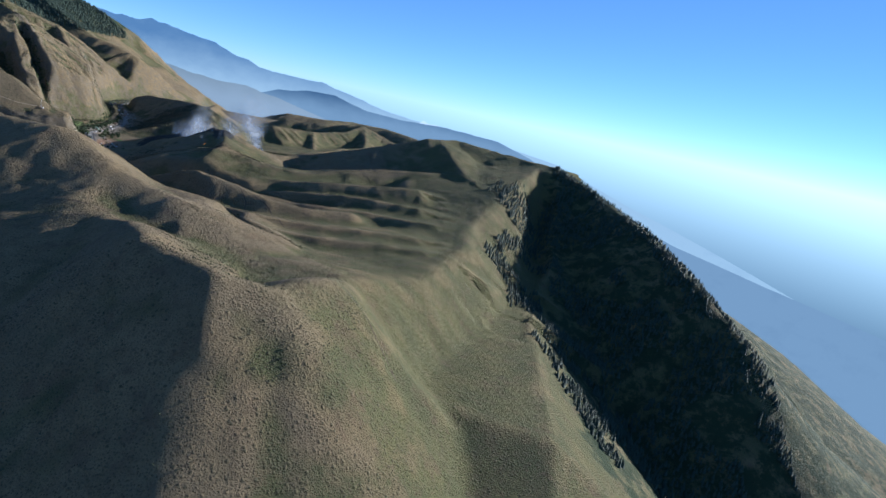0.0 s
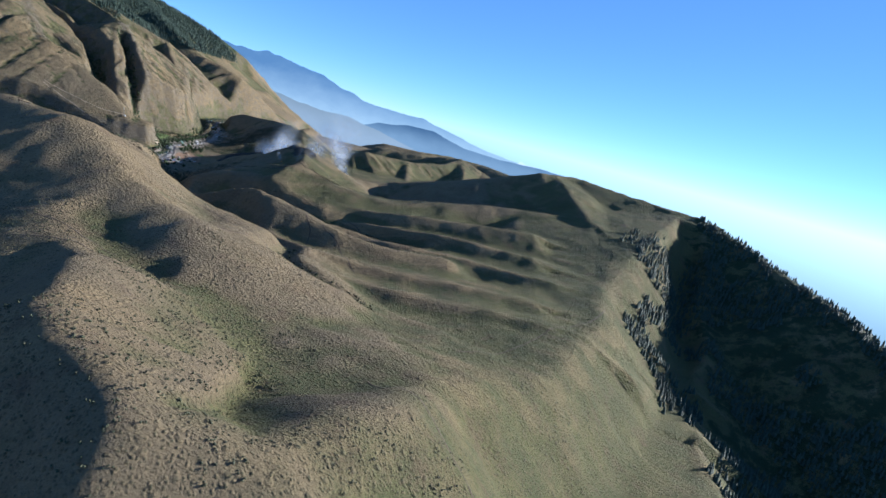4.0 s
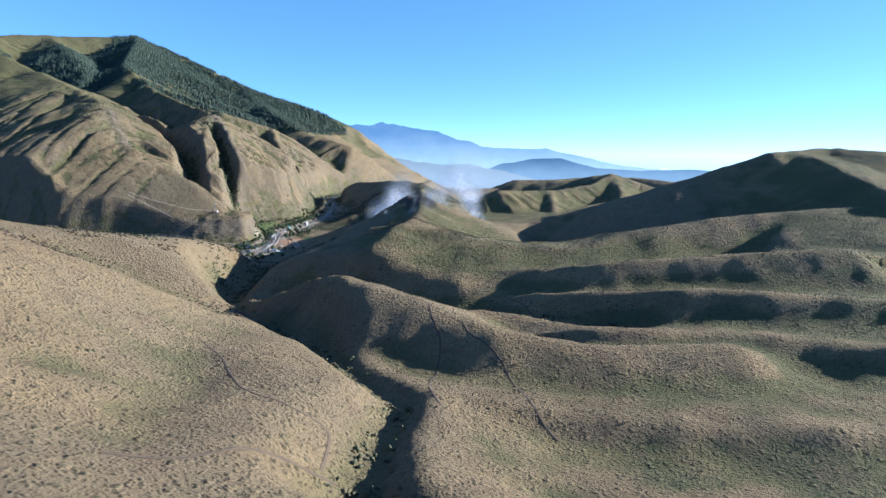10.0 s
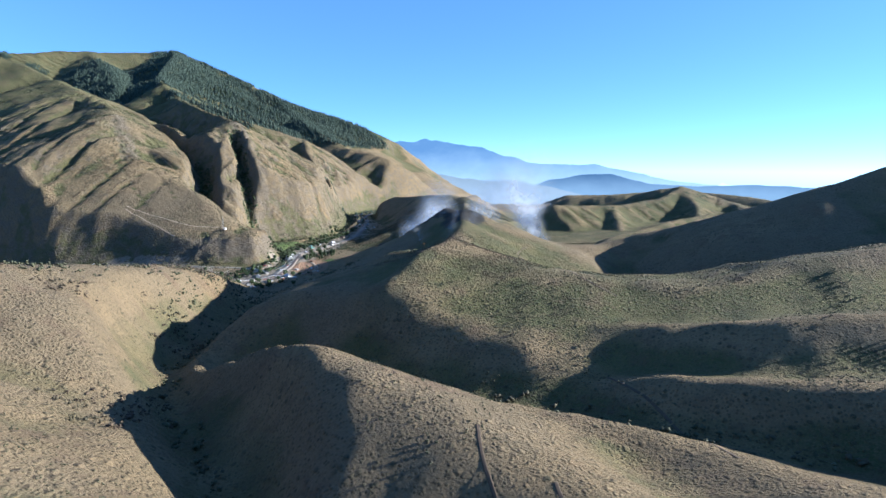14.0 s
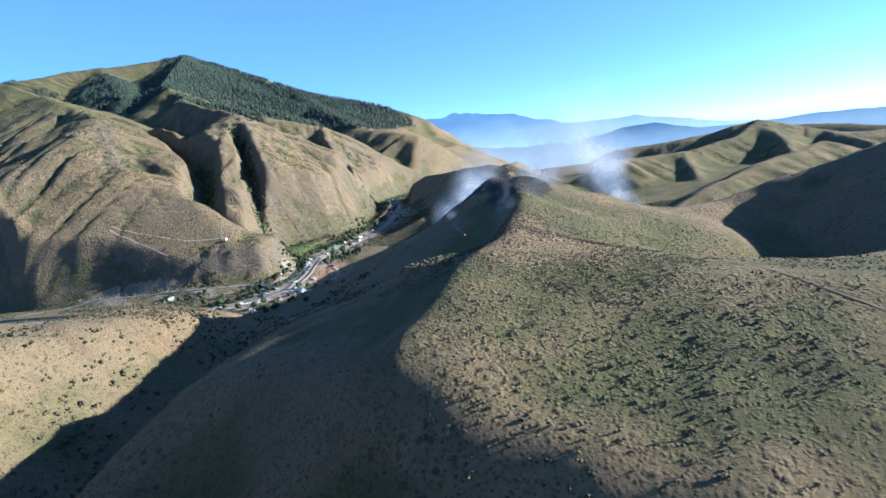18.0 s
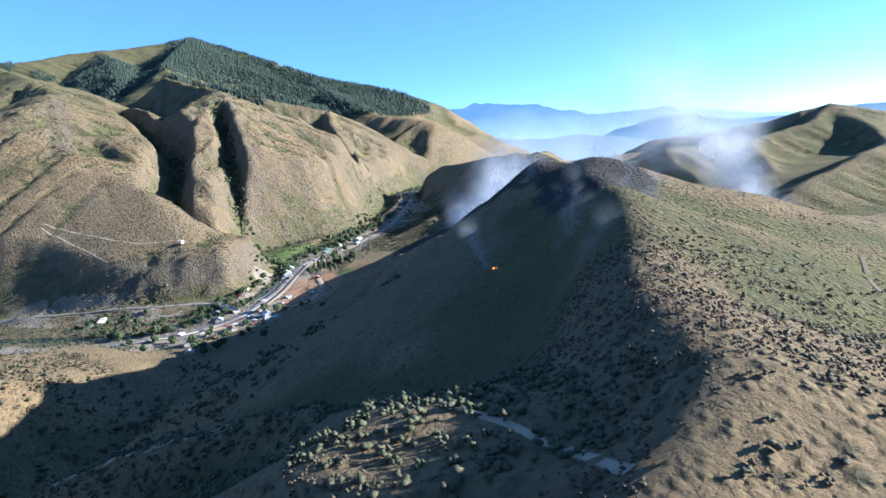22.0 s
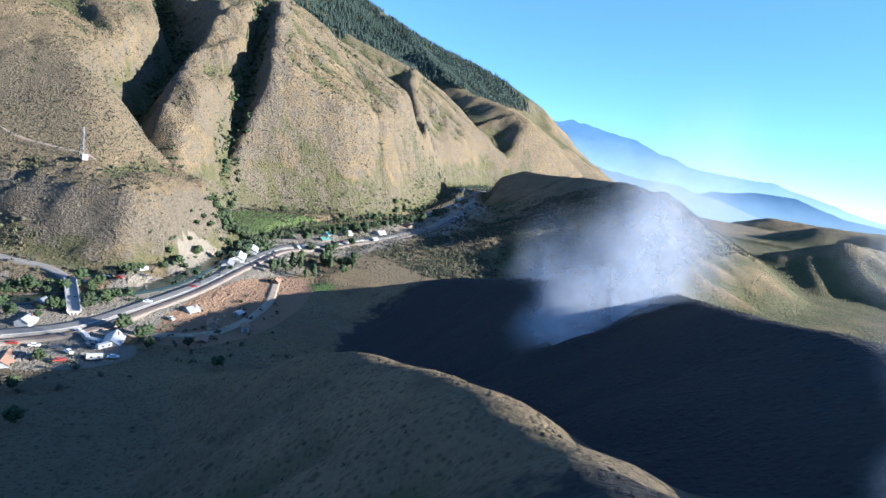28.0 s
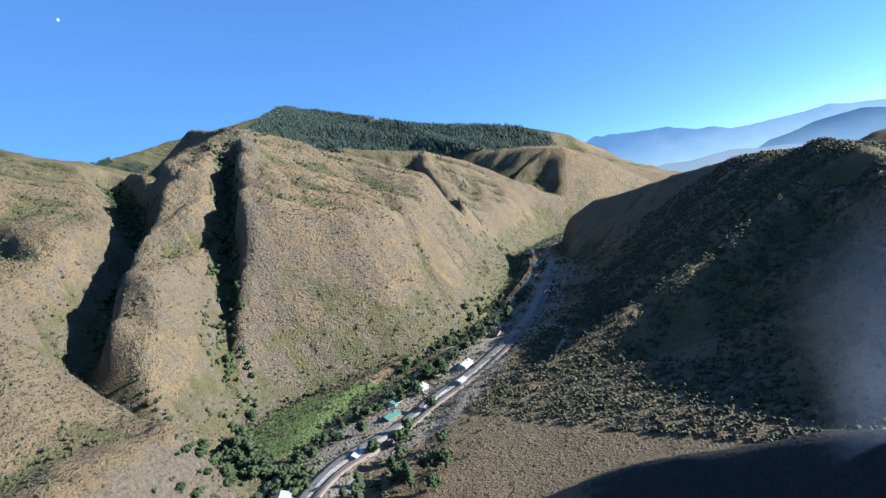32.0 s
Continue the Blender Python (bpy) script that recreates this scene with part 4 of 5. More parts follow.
def range_of_hills(name, radius, skyline, material, label, seed):
    """A distant range: bearing and height over the valley along an arc round the valley's middle."""
    bearings = np.arange(skyline[0][0], skyline[-1][0] + 0.01, 0.12)
    tops = np.interp(bearings, [s[0] for s in skyline], [s[1] for s in skyline])
    rough = fractal(bearings * 40, bearings * 0 + seed * 31, 60, 5, seed) - 0.5
    tops = tops + rough * np.clip(tops + 60, 10, 400) * 0.16
    verts, faces, rows = [], [], 9
    for k, (b, t) in enumerate(zip(bearings, tops)):
        s, c = math.sin(radians(b)), math.cos(radians(b))
        for r in range(rows):
            f = r / (rows - 1)
            fold = 140 * (fractal(np.array([b * 55.0]), np.array([f * 60.0]), 50, 4, seed + 4)[0] - 0.5)
            d = radius - (1 - f) * 420 + fold * (1 - f)
            verts.append((-267 + d * s, 612 + d * c, -1400 + (t + 1400) * f ** 0.6))
    for k in range(len(bearings) - 1):
        for r in range(rows - 1):
            a = k * rows + r
            faces.append((a, a + rows, a + rows + 1, a + 1))
    mesh = bpy.data.meshes.new(name)
    mesh.from_pydata(verts, [], faces)
    mesh.polygons.foreach_set("use_smooth", np.ones(len(faces), bool))
    mesh.materials.append(material)
    return tagged(new(name, mesh), label, "mountains", kind="structure")


# blues and pale bases are distance haze painted in, not the slopes' own colour
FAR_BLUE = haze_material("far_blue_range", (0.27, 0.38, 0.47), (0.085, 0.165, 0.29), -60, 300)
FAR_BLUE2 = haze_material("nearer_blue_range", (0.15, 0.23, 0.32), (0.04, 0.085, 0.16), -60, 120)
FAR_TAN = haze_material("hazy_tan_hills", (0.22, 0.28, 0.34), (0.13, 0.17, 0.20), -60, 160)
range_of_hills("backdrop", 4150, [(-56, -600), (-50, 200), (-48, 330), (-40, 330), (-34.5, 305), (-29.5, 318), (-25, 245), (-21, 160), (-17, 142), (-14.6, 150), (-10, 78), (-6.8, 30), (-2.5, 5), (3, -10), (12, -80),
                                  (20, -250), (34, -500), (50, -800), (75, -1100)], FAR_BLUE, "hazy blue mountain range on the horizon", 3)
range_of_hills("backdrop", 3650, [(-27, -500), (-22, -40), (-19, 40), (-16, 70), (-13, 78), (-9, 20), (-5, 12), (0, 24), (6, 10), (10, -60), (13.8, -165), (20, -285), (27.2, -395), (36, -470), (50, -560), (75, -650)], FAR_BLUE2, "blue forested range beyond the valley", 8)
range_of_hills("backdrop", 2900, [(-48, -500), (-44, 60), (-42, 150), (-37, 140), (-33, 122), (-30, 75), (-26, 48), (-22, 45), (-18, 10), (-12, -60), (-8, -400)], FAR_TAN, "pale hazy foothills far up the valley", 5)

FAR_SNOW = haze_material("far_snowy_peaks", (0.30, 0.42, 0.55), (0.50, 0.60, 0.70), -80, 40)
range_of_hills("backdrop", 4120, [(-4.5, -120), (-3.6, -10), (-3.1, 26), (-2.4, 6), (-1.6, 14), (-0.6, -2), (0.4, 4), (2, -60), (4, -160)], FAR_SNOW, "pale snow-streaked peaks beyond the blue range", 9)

# the moon in the daytime sky
MOON = Nodes("moon")
MOON.l.new(MOON.mix(MOON.noise(0.06, 4, 0.6), (0.72, 0.84, 0.98), (0.46, 0.64, 0.90)), MOON.bsdf.inputs["Emission Color"])
MOON.bsdf.inputs["Emission Strength"].default_value = 0.6
MOON = MOON.done((0, 0, 0), 1.0, spec=0)
bm = bmesh.new()
bmesh.ops.create_uvsphere(bm, u_segments=32, v_segments=16, radius=9)
md = (math.sin(radians(-75.2)) * math.cos(radians(23)), math.cos(radians(-75.2)) * math.cos(radians(23)), math.sin(radians(23)))
moon = new("moon", finish("moon", bm, MOON, True))
moon.location = (-483 + 4300 * md[0], 874 + 4300 * md[1], 68 + 4300 * md[2])
moon.scale = (0.8, 0.8, 1.0)
tagged(moon, "pale gibbous moon in the blue daytime sky", "moon", kind="structure")


# ---- plants ----
def leaf_material(name, a, b, c):
    m = Nodes(name)
    isl = m.island()
    col = m.mix(m.ramp(isl, 0.0, 1.0), a, b)
    col = m.mix(m.ramp(m.noise(0.05, 3), 0.45, 0.65), col, c)
    return m.done(col, 0.75, spec=0.2)


LEAF = leaf_material("broad_leaves", (0.022, 0.037, 0.014), (0.044, 0.062, 0.024), (0.036, 0.048, 0.022))
SHRUB = leaf_material("sage_shrubs", (0.038, 0.043, 0.023), (0.072, 0.073, 0.040), (0.058, 0.052, 0.032))
SCRUB = leaf_material("dry_brush", (0.05, 0.036, 0.025), (0.085, 0.062, 0.041), (0.052, 0.046, 0.028))
NEEDLE = leaf_material("conifer_needles", (0.024, 0.039, 0.029), (0.042, 0.060, 0.043), (0.034, 0.050, 0.036))
BARK = simple_material("grey_bark", (0.17, 0.13, 0.10), (0.11, 0.085, 0.065), 5, 0.95, bump=0.5)
CHAR = simple_material("charred_brush", (0.035, 0.03, 0.027), (0.07, 0.06, 0.05), 3, 0.95)
OCTA_V = np.array([(1, 0, 0), (0, 1, 0), (-1, 0, 0), (0, -1, 0), (0, 0, 1), (0, 0, -1)], float)
OCTA_F = np.array([(0, 1, 4), (1, 2, 4), (2, 3, 4), (3, 0, 4), (1, 0, 5), (2, 1, 5), (3, 2, 5), (0, 3, 5)])


def clumps(centres, sizes, rng, squash=0.8):
    """Vertices and faces of many small uneven leaf clumps."""
    n = len(centres)
    jitter = rng.uniform(0.55, 1.3, (n, 6, 1))
    v = OCTA_V[None] * jitter * np.asarray(sizes)[:, None, None]
    ang = rng.uniform(0, 6.28, n)
    c, s = np.cos(ang)[:, None], np.sin(ang)[:, None]
    tilt = rng.uniform(-0.5, 0.5, (n, 1))
    x, y, z = v[..., 0] * c - v[..., 1] * s, v[..., 0] * s + v[..., 1] * c, v[..., 2] * squash + v[..., 0] * tilt
    verts = np.stack([x, y, z], -1) + np.asarray(centres)[:, None]
    faces = OCTA_F[None] + 6 * np.arange(n)[:, None, None]
    return verts.reshape(-1, 3), faces.reshape(-1, 3)


def mesh_from(name, verts, faces, material):
    mesh = bpy.data.meshes.new(name)
    mesh.vertices.add(len(verts))
    mesh.vertices.foreach_set("co", np.asarray(verts, np.float32).ravel())
    mesh.loops.add(faces.size)
    mesh.loops.foreach_set("vertex_index", faces.ravel().astype(np.int32))
    mesh.polygons.add(len(faces))
    mesh.polygons.foreach_set("loop_start", np.arange(0, faces.size, 3).astype(np.int32))
    mesh.update(calc_edges=True)
    mesh.materials.append(material)
    return mesh


def build_tree(name, label, tall, wide, seed, slim=False):
    """A broad-leaved tree at the origin: tapered trunk, limbs and a crown of many clumps."""
    rng = np.random.RandomState(seed)
    ob = thing(name, Matrix.Identity(4), label, "tree", "valley trees")
    bm = bmesh.new()
    rod(bm, (0, 0, -0.4), (0.1, 0, tall * 0.55), tall * 0.028, tall * 0.012, 7)
    for k in range(5):
        a, z = rng.uniform(0, 6.28), tall * rng.uniform(0.22, 0.5)
        rod(bm, (0, 0, z), (wide * 0.6 * math.cos(a), wide * 0.6 * math.sin(a), z + tall * 0.22), tall * 0.011, tall * 0.004, 5)
    part("trunk", bm, BARK, ob)
    n = 110
    d = rng.normal(size=(n, 3))
    d /= np.linalg.norm(d, axis=1)[:, None]
    r = rng.uniform(0.35, 1.0, n) ** 0.5
    lobes = 0.8 + 0.35 * np.sin(3 * np.arctan2(d[:, 1], d[:, 0]) + seed) * np.cos(2 * d[:, 2] + seed)
    c = d * (r * lobes)[:, None] * np.array([wide, wide, tall * (0.42 if slim else 0.36)]) + np.array([0, 0, tall * 0.6])
    v, f = clumps(c, rng.uniform(0.10, 0.2, n) * tall * (0.6 if slim else 0.9), rng)
    crown = new("crown", mesh_from("crown", v, f, LEAF))
    crown.parent = ob
    return ob


def meadow_at(x, y):
    i, j = np.clip(np.searchsorted(XS, x), 0, len(XS) - 1), np.clip(np.searchsorted(YS, y), 0, len(YS) - 1)
    return np.maximum(COVER["meadow"][j, i], COVER["tilled"][j, i])


KINDS = [build_tree("cottonwood_tree", "leafy green cottonwood tree on the valley floor", 7.5, 2.8, 3), build_tree("cottonwood_tree", "leafy green cottonwood tree on the valley floor", 6.0, 2.5, 5),
         build_tree("poplar_tree", "tall slim green poplar tree beside a field", 9.5, 1.6, 8, True), build_tree("willow_tree", "low rounded willow tree on the river bank", 4.2, 2.4, 12)]
rng = np.random.RandomState(4)
SPOTS = []
line = smooth_line(RIVER[5:16], 4.0)
for k in range(260):
    p = line[rng.randint(len(line) * 3 // 4)]
    off = rng.choice((-1, 1)) * rng.uniform(6, 13)
    SPOTS.append((p[0] + off, p[1] + rng.uniform(-6, 6), int(rng.choice((0, 1, 3, 3)))))
for cx, cy, sx, sy, n, kinds in ((-690, 955, 16, 14, 34, (0, 1)), (-617, 953, 8, 12, 22, (2, 0)), (-606, 940, 6, 8, 8, (2, 2)), (-570, 868, 12, 16, 16, (0, 1)), (-665, 1020, 10, 22, 20, (0, 1)),
                                 (-560, 812, 12, 14, 16, (0, 1)), (-590, 805, 14, 10, 16, (1, 3)), (-650, 815, 16, 10, 14, (1, 3)), (-722, 968, 6, 6, 10, (1, 0)), (-690, 1086, 10, 6, 6, (1, 0)),
                                 (-640, 975, 8, 10, 8, (0, 1))):
    for k in range(n):
        SPOTS.append((cx + rng.normal() * sx, cy + rng.normal() * sy, int(rng.choice(kinds))))
ROADS = along(HIGHWAY, np.array([s[0] for s in SPOTS]), np.array([s[1] for s in SPOTS]))[0]
used = set()
for (x, y, kind), clear_ in zip(SPOTS, ROADS):
    if clear_ < 5 or height(x, y) > 45 or meadow_at(np.array([x]), np.array([y]))[0] > 0.4:
        continue
    src = KINDS[kind]
    m = pose(x, y, height(x, y), rng.uniform(-3, 3), rng.uniform(-3, 3), rng.uniform(0, 360))
    s = rng.uniform(0.45, 0.8)
    if kind not in used:
        used.add(kind)
        src.matrix_world = m
        src.scale = (s, s, s)
        continue
    ob = copy_thing(src, m)
    ob.scale = (s, s, s * rng.uniform(0.9, 1.1))


def scatter(name, label, category, n, region, size, material, seed, patch=0.0, patch_size=40, per=3, tall=1.0, keep=None):
    """Plants too many to count, on the ground within a box, thinned into patches."""
    rng = np.random.RandomState(seed)
    x, y = rng.uniform(region[0], region[1], n), rng.uniform(region[2], region[3], n)
    ok = fractal(x, y, patch_size, 3, seed) > patch
    if keep:
        ok &= keep(x, y)
    x, y = x[ok], y[ok]
    z = heights(x, y)
    s = rng.uniform(size[0], size[1], len(x))
    if tall > 2:
        v, f = spires(x, y, z, s, tall, rng)
    else:
        k = np.repeat(np.arange(len(x)), per)
        off = rng.normal(size=(len(k), 3)) * (s[k] * 0.5)[:, None]
        off[:, 2] = np.abs(off[:, 2]) * tall
        c = np.stack([x[k], y[k], z[k] + 0.25 * s[k] * tall], 1) + off
        v, f = clumps(c, s[k] * rng.uniform(0.5, 0.9, len(k)), rng, 0.75 * tall)
    return tagged(new(name, mesh_from(name, v, f, material)), label, category, kind="stuff")


def spires(x, y, z, s, tall, rng):
    """Conifers: three ragged skirts each."""
    n, sides = len(x), 6
    verts, faces, at_ = [], [], 0
    a = np.arange(sides) * 2 * math.pi / sides
    for lo, hi, w in ((0.08, 0.55, 1.0), (0.32, 0.8, 0.72), (0.58, 1.05, 0.45)):
        r = s[:, None] * w * rng.uniform(0.65, 1.2, (n, sides))
        turn = a[None] + rng.uniform(0, 6, (n, 1))
        ring = np.stack([x[:, None] + r * np.cos(turn), y[:, None] + r * np.sin(turn), z[:, None] + (s * tall * lo)[:, None] + rng.uniform(-0.1, 0.1, (n, sides)) * s[:, None]], -1)
        top = np.stack([x, y, z + s * tall * hi], -1)[:, None]
        verts.append(np.concatenate([ring, top], 1).reshape(-1, 3))
        base = at_ + np.arange(n)[:, None, None] * (sides + 1)
        tri = np.stack([np.arange(sides), (np.arange(sides) + 1) % sides, np.full(sides, sides)], 1)[None]
        faces.append((base + tri).reshape(-1, 3))
        at_ += n * (sides + 1)
    return np.concatenate(verts), np.concatenate(faces)


def slope_at(x, y):
    return np.hypot(heights(x + 3, y) - heights(x - 3, y), heights(x, y + 3) - heights(x, y - 3)) / 6


def burnt_at(x, y):
    i, j = np.searchsorted(XS, x), np.searchsorted(YS, y)
    return COVER["burnt"][np.clip(j, 0, len(YS) - 1), np.clip(i, 0, len(XS) - 1)]


def hollow_at(x, y):
    r = 9
    return (heights(x + r, y) + heights(x - r, y) + heights(x, y + r) + heights(x, y - r)) / 4 - heights(x, y)


scatter("shrubs", "dark green shrubs on the fire hill's slope", "shrubs", 9000, (-330, -120, 600, 790), (0.14, 0.36), SHRUB, 21, 0.5, 35, 4,
        keep=lambda x, y: (x > -318 + (y < 700) * 16) & (burnt_at(x, y) < 0.25))
scatter("shrubs", "dry brown brush on golden slopes", "shrubs", 16000, (-640, -300, 480, 780), (0.25, 0.75), SCRUB, 22, 0.58, 28, 4,
        keep=lambda x, y: along(STREAMS[1][0], x, y)[1] > 0)
scatter("shrubs", "dark bushes clustered on the grassy hillside", "shrubs", 900, (-300, -150, 625, 740), (0.2, 0.5), SHRUB, 36, 0.56, 22, 4,
        keep=lambda x, y: burnt_at(x, y) < 0.2)
scatter("shrubs", "low dark brush in a fold of the near hill", "shrubs", 5000, (-275, -125, 300, 395), (0.14, 0.36), SHRUB, 37, 0.45, 40, 3,
        keep=lambda x, y: np.hypot((x + 210) / 60, (y - 355) / 34) < 1)
scatter("shrubs", "low sagebrush over the grassy bench", "shrubs", 9000, (-260, 30, 420, 860), (0.14, 0.38), SHRUB, 23, 0.5, 50, keep=lambda x, y: burnt_at(x, y) < 0.25)
scatter("shrubs", "scattered brush on the dry canyon wall", "shrubs", 9000, (-960, -620, 800, 1260), (0.35, 0.9), SHRUB, 24, 0.44, 60)
scatter("shrubs", "small dark bushes dotted over the canyon wall", "shrubs", 42000, (-960, -640, 770, 1180), (0.22, 0.6), SHRUB, 52, 0.42, 45, 2)
scatter("shrubs", "brown dry brush in a band below the summit", "shrubs", 6500, (-330, -262, 668, 735), (0.1, 0.26), SCRUB, 53, 0.4, 18, 3)
scatter("shrubs", "sagebrush along the lit spur", "shrubs", 4200, (-440, -290, 668, 715), (0.25, 0.6), SHRUB, 54, 0.3, 16, 3,
        keep=lambda x, y: np.abs(along([(-319, 692), (-352, 704), (-384, 698), (-440, 689)], x, y)[0] - 6) < 6)
scatter("shrubs", "sagebrush on the near grassy hills", "shrubs", 9000, (-420, -60, 230, 520), (0.12, 0.32), SHRUB, 25, 0.54, 45)
scatter("shrubs", "dark bushes dotting the golden knoll", "shrubs", 3200, (-610, -400, 560, 790), (0.5, 1.15), SHRUB, 41, 0.42, 30)
scatter("shrubs", "bushes along the ravine bottoms", "shrubs", 7000, (-520, -100, 400, 760), (0.5, 1.3), SHRUB, 26, 0.3, 30,
        keep=lambda x, y: np.minimum(along(STREAMS[1][0], x, y)[0], along(STREAMS[2][0], x, y)[0]) < 5)
scatter("woodland", "brushy green trees in the side canyon", "trees", 5200, (-1000, -640, 930, 1060), (1.0, 2.4), LEAF, 27, 0.25, 30,
        keep=lambda x, y: np.minimum(along(STREAMS[3][0], x, y)[0], along(STREAMS[4][0], x, y)[0]) < 8 - 4 * (meadow_at(x, y) > 0.3))
scatter("woodland", "dense dark firs on the shaded east slope", "trees", 15000, (14, 320, 380, 980), (0.8, 2.0), NEEDLE, 28, 0.43, 46, tall=3.6,
        keep=lambda x, y: (x > 24 + np.clip(620 - y, 0, 300) * 0.38 + np.clip(y - 800, 0, 80) * 1.2 + 70 * (fractal(x, y, 55, 3, 19) - 0.35) * np.clip(1.6 - x / 120, 0, 1)) & (slope_at(x, y) > 0.22))
scatter("woodland", "fir forest high on the mountain", "trees", 52000, (-2150, -1060, 1080, 1950), (1.5, 2.9), NEEDLE, 29, 0.0, 150, tall=3.6,
        keep=lambda x, y: (heights(x, y) > 158) & (fractal(x, y, 210, 4, 15) > 0.40 - 0.05 * (y > 1430) + 0.09 * value_noise(x, y, 25, 3)))
scatter("shrubs", "brush edging the dark north slope", "shrubs", 9000, (-330, -40, 120, 345), (0.18, 0.5), SHRUB, 30, 0.5, 40)
scatter("shrubs", "riverside brush and willows", "shrubs", 16000, (-960, -540, 740, 1420), (0.5, 1.3), LEAF, 31, 0.3, 30,
        keep=lambda x, y: (np.abs(along(RIVER, x, y)[0] - 9) < 4.5) & (meadow_at(x, y) < 0.3))
scatter("shrubs", "low brush between the valley houses", "shrubs", 2600, (-780, -530, 770, 1100), (0.35, 1.0), SHRUB, 32, 0.52, 25,
        keep=lambda x, y: (along(STREAMS[0][0], x, y)[0] < 50) & (along(HIGHWAY, x, y)[0] > 14))
scatter("shrubs", "grey-green brush covering the craggy hill by the road", "shrubs", 16000, (-690, -500, 1000, 1260), (0.4, 1.0), SHRUB, 55, 0.3, 40, 3,
        keep=lambda x, y: along(STREAMS[0][0], x, y)[0] > 34)
scatter("shrubs", "charred brush on the burnt ridges", "shrubs", 3600, (-480, -300, 700, 940), (0.1, 0.25), CHAR, 33, 0.54, 30)
scatter("shrubs", "dark brush lining the mountain gullies", "shrubs", 60000, (-1500, -650, 820, 1700), (0.5, 1.5), SHRUB, 35, 0.0, 60, 2,
        keep=lambda x, y: hollow_at(x, y) > 0.7)
scatter("woodland", "scattered firs on the far ridges", "trees", 1500, (-1150, -820, 1080, 1420), (0.8, 1.6), NEEDLE, 34, 0.6, 60, tall=3.4)


# ---- fire ----
FLAME = Nodes("flame")
FLAME.l.new(FLAME.mix(FLAME.noise(2.0, 3), (1.0, 0.16, 0.02), (1.0, 0.45, 0.08)), FLAME.bsdf.inputs["Emission Color"])
FLAME.bsdf.inputs["Emission Strength"].default_value = 0.9
FLAME = FLAME.done((0.2, 0.05, 0.01), 1.0, spec=0)
flames = thing("ground_fire", pose(-359, 761, height(-359, 761) - 0.05), "small orange flames creeping through dry brush", "fire")
for k, (fx, fy, tall) in enumerate(((0, 0, 0.55), (0.4, 0.25, 0.35), (-0.35, 0.15, 0.42), (0.75, 0.4, 0.25))):
    bm = bmesh.new()
    rod(bm, (fx, fy, 0), (fx + 0.06, fy, tall * 0.4), 0.06, 0.1, 7)
    rod(bm, (fx + 0.06, fy, tall * 0.4), (fx + 0.16, fy + 0.05, tall), 0.1, 0.01, 7)
    part("flame", bm, FLAME, flames, smooth=True)


# ---- smoke ----
def smoke_material(name, density):
    m = Nodes(name)
    puff = m.math('ADD', m.math('MULTIPLY', m.noise(0.045, 5, 0.55, (1, 1, 0.8)), 0.65), m.math('MULTIPLY', m.noise(0.19, 4, 0.6), 0.35))
    fac = m.math('MULTIPLY', m.ramp(puff, 0.22, 0.62), m.math('MULTIPLY', m.attr("thick"), density))
    clear_ = m.n.new("ShaderNodeBsdfTransparent")
    body = m.n.new("ShaderNodeBsdfDiffuse")
    body.inputs["Color"].default_value = (0.70, 0.75, 0.82, 1)
    glow = m.n.new("ShaderNodeBsdfTranslucent")
    glow.inputs["Color"].default_value = (0.70, 0.75, 0.82, 1)
    both, out = m.n.new("ShaderNodeMixShader"), m.n.new("ShaderNodeMixShader")
    m.l.new(body.outputs[0], both.inputs[1])
    m.l.new(glow.outputs[0], both.inputs[2])
    m.l.new(fac, out.inputs[0])
    m.l.new(clear_.outputs[0], out.inputs[1])
    m.l.new(both.outputs[0], out.inputs[2])
    m.l.new(out.outputs[0], m.n["Material Output"].inputs["Surface"])
    return m.mat


SMOKE = smoke_material("drifting_smoke", 0.95)


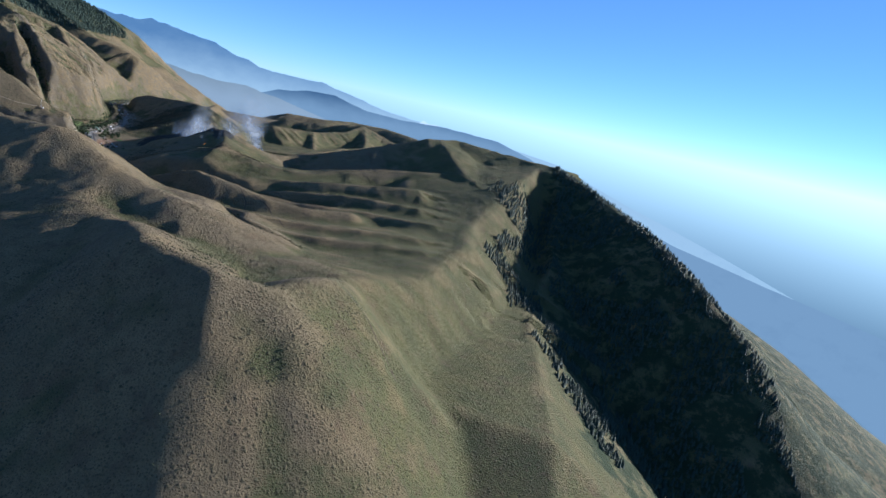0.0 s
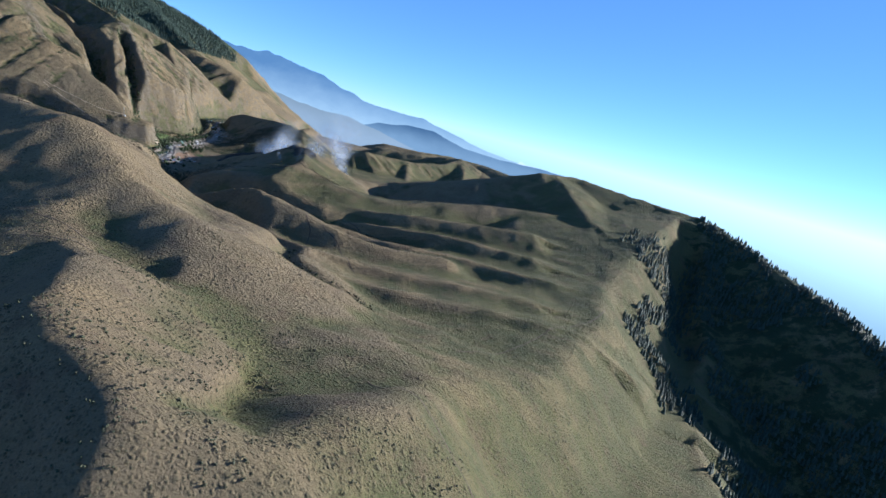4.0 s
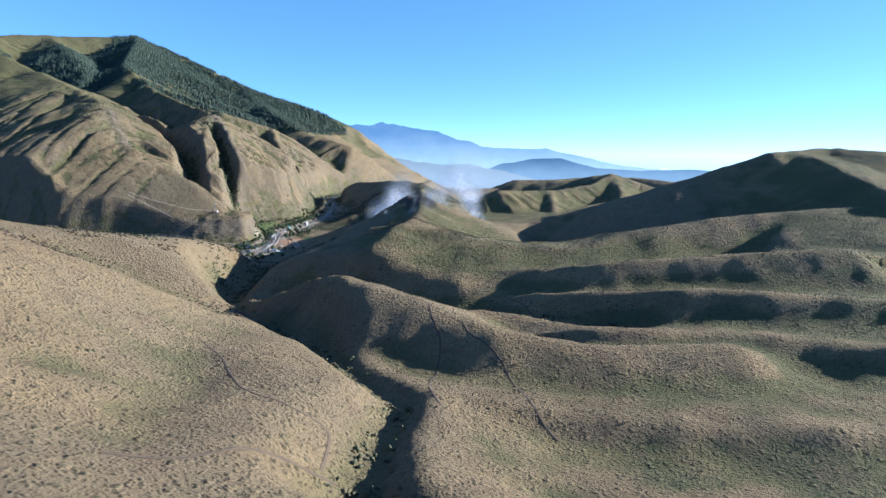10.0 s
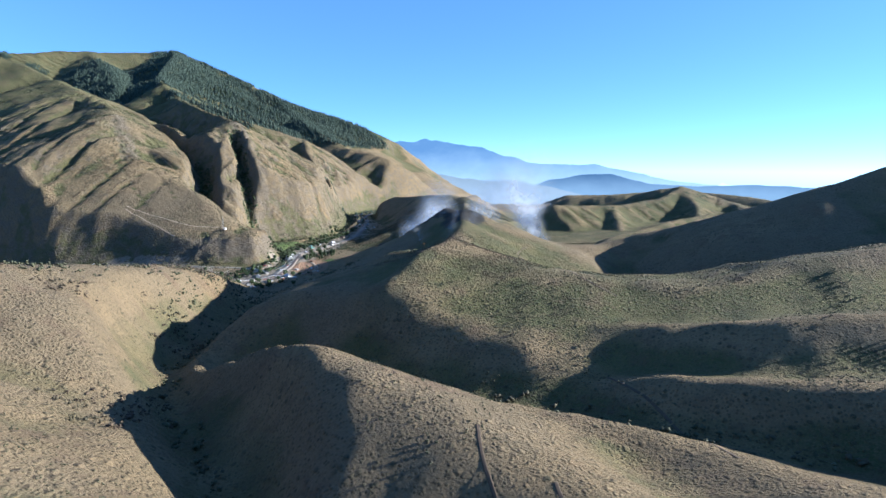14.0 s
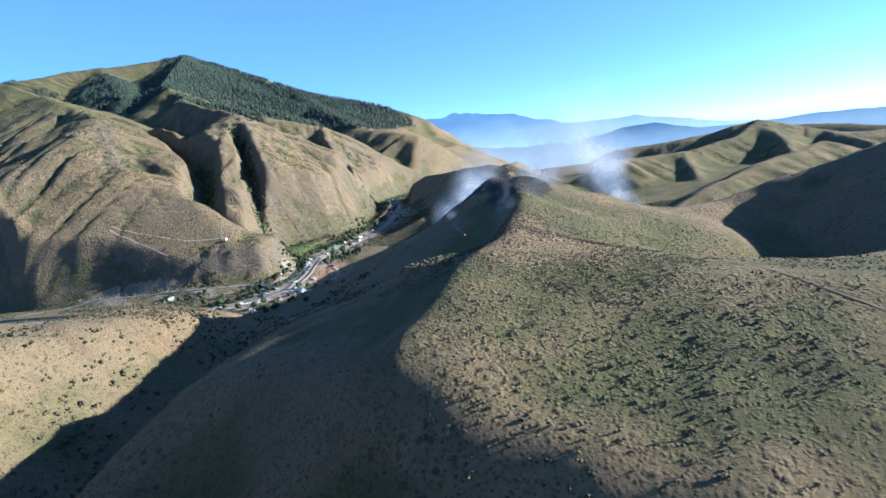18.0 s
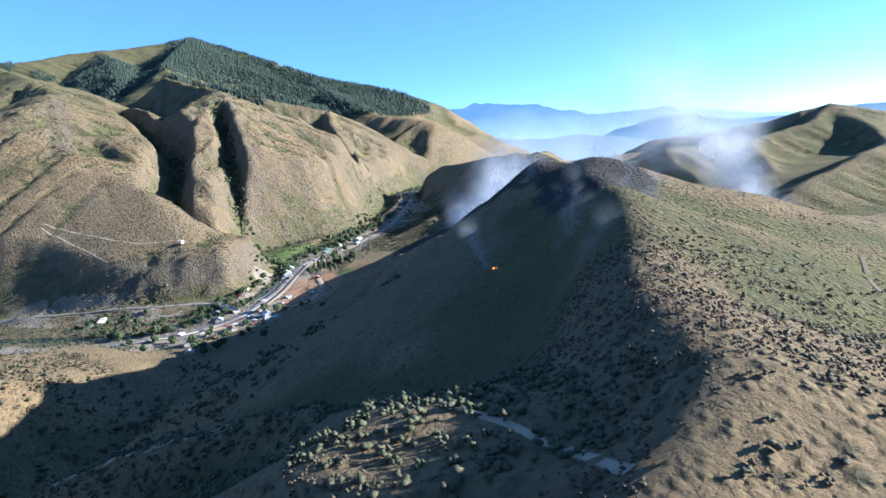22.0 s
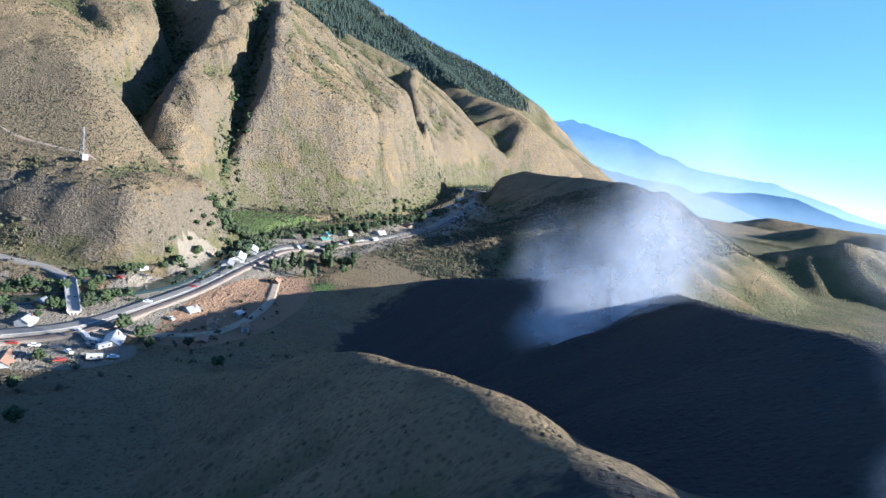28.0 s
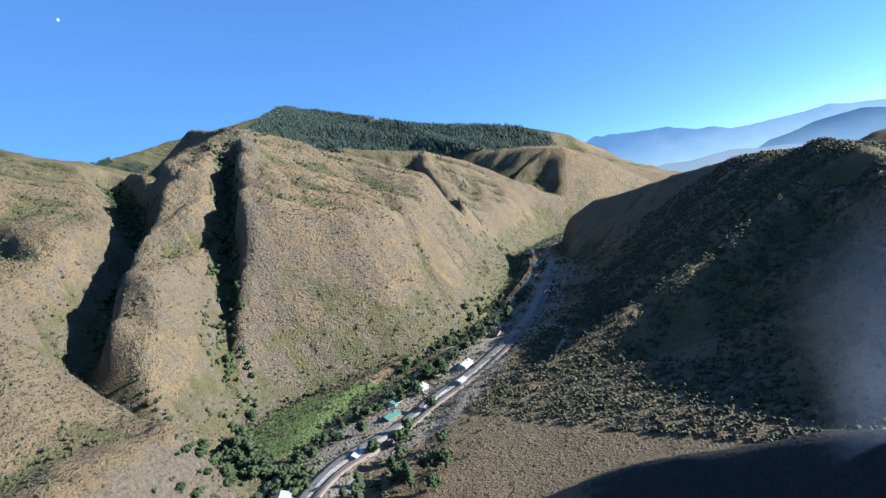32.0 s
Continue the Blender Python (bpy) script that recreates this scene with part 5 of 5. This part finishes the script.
def billow(parent, centre, wide, tall, turn, seed, thick):
    """One soft, bulging puff: a wavy bowl of smoke that thins to nothing at its rim."""
    rng = np.random.RandomState(seed)
    rings, spokes = 9, 24
    r, a = np.meshgrid(np.linspace(0, 1, rings), np.linspace(0, 2 * math.pi, spokes, endpoint=False))
    p = rng.uniform(0, 6, 4)
    edge = 1 + 0.22 * np.sin(2 * a + p[0]) + 0.14 * np.sin(3 * a + p[1])
    u, v = r * edge * np.cos(a), r * edge * np.sin(a)
    depth = 0.06 * (1 - r * r) + 0.03 * np.sin(3.1 * u + p[2]) * np.cos(2.7 * v + p[3])
    c, s = math.cos(radians(turn)), math.sin(radians(turn))
    x, y = wide * (u * c + depth * s), wide * (u * s - depth * c)
    verts = np.stack([x + centre[0], y + centre[1], tall * v + centre[2]], -1).reshape(-1, 3)
    ids = np.arange(rings * spokes).reshape(spokes, rings)
    nxt = np.roll(ids, -1, 0)
    quads = np.stack([ids[:, :-1], ids[:, 1:], nxt[:, 1:], nxt[:, :-1]], -1).reshape(-1, 4)
    mesh = bpy.data.meshes.new("billow")
    mesh.from_pydata(verts.tolist(), [], quads.tolist())
    mesh.polygons.foreach_set("use_smooth", np.ones(len(quads), bool))
    layer = mesh.attributes.new("thick", 'FLOAT', 'POINT')
    layer.data.foreach_set("value", (thick * (1 - r * r) ** 2).ravel().astype(np.float32))
    mesh.materials.append(SMOKE)
    new("billow", mesh).parent = parent


def smoke_plume(base, tall, wide, drift, seed, label, puffs=5, grow=1.6, thick=1.0):
    """Soft puffs that widen and thin out as they rise and drift with the wind."""
    rng = np.random.RandomState(seed)
    ob = thing("smoke_plume", pose(*base), label, "smoke", "smoke over the fire")
    for k in range(puffs):
        f = (k + 0.35) / puffs
        w = wide * (0.55 + grow * f)
        centre = (drift[0] * f ** 1.2 + rng.normal() * wide * 0.2, drift[1] * f ** 1.2 + rng.normal() * wide * 0.2, tall * f)
        billow(ob, centre, w, w * rng.uniform(0.8, 1.1), 40 + rng.uniform(-25, 25), seed * 31 + k, thick * (1 - 0.6 * f))


smoke_plume((-466, 916, 27), 40, 21, (18, 30), 1, "thick white smoke rising behind the burnt ridge", 7, 0.9, 0.7)
smoke_plume((-500, 948, 22), 30, 18, (10, 34), 3, "pale smoke drifting over the burnt slope", 4, 0.8, 0.5)
smoke_plume((-360, 760, height(-359, 761) + 0.4), 9.5, 1.3, (-5.0, 0.5), 9, "blue-white smoke trailing from the flames", 8, 2.0, 0.42)
smoke_plume((-313, 846, 46), 44, 11, (-40, 24), 2, "white smoke column rising from the fire's edge", 7, 1.7, 0.9)
smoke_plume((-400, 920, 58), 52, 32, (30, 60), 6, "thin smoke haze drifting above the fire", 3, 0.7, 0.5)
smoke_plume((-400, 832, 56), 14, 6, (8, 12), 7, "smoke curling along the burnt crest", 3, 1.0, 0.7)
smoke_plume((-352, 812, 66), 12, 8, (10, 12), 8, "thin smoke drifting off the hilltop", 3, 1.0, 0.5)
for k, (x, y, s) in enumerate(((-352, 778, 3.5), (-340, 752, 3), (-330, 738, 2.5), (-368, 794, 4), (-346, 766, 2.5), (-326, 758, 3), (-336, 776, 3), (-382, 806, 3.5))):
    smoke_plume((x, y, height(x, y) - 0.1), s * 2.8, s * 0.75, (s * 1.8, s * 1.4), 20 + k, "small wisp of smoke over charred ground", 4, 1.6, 0.17)
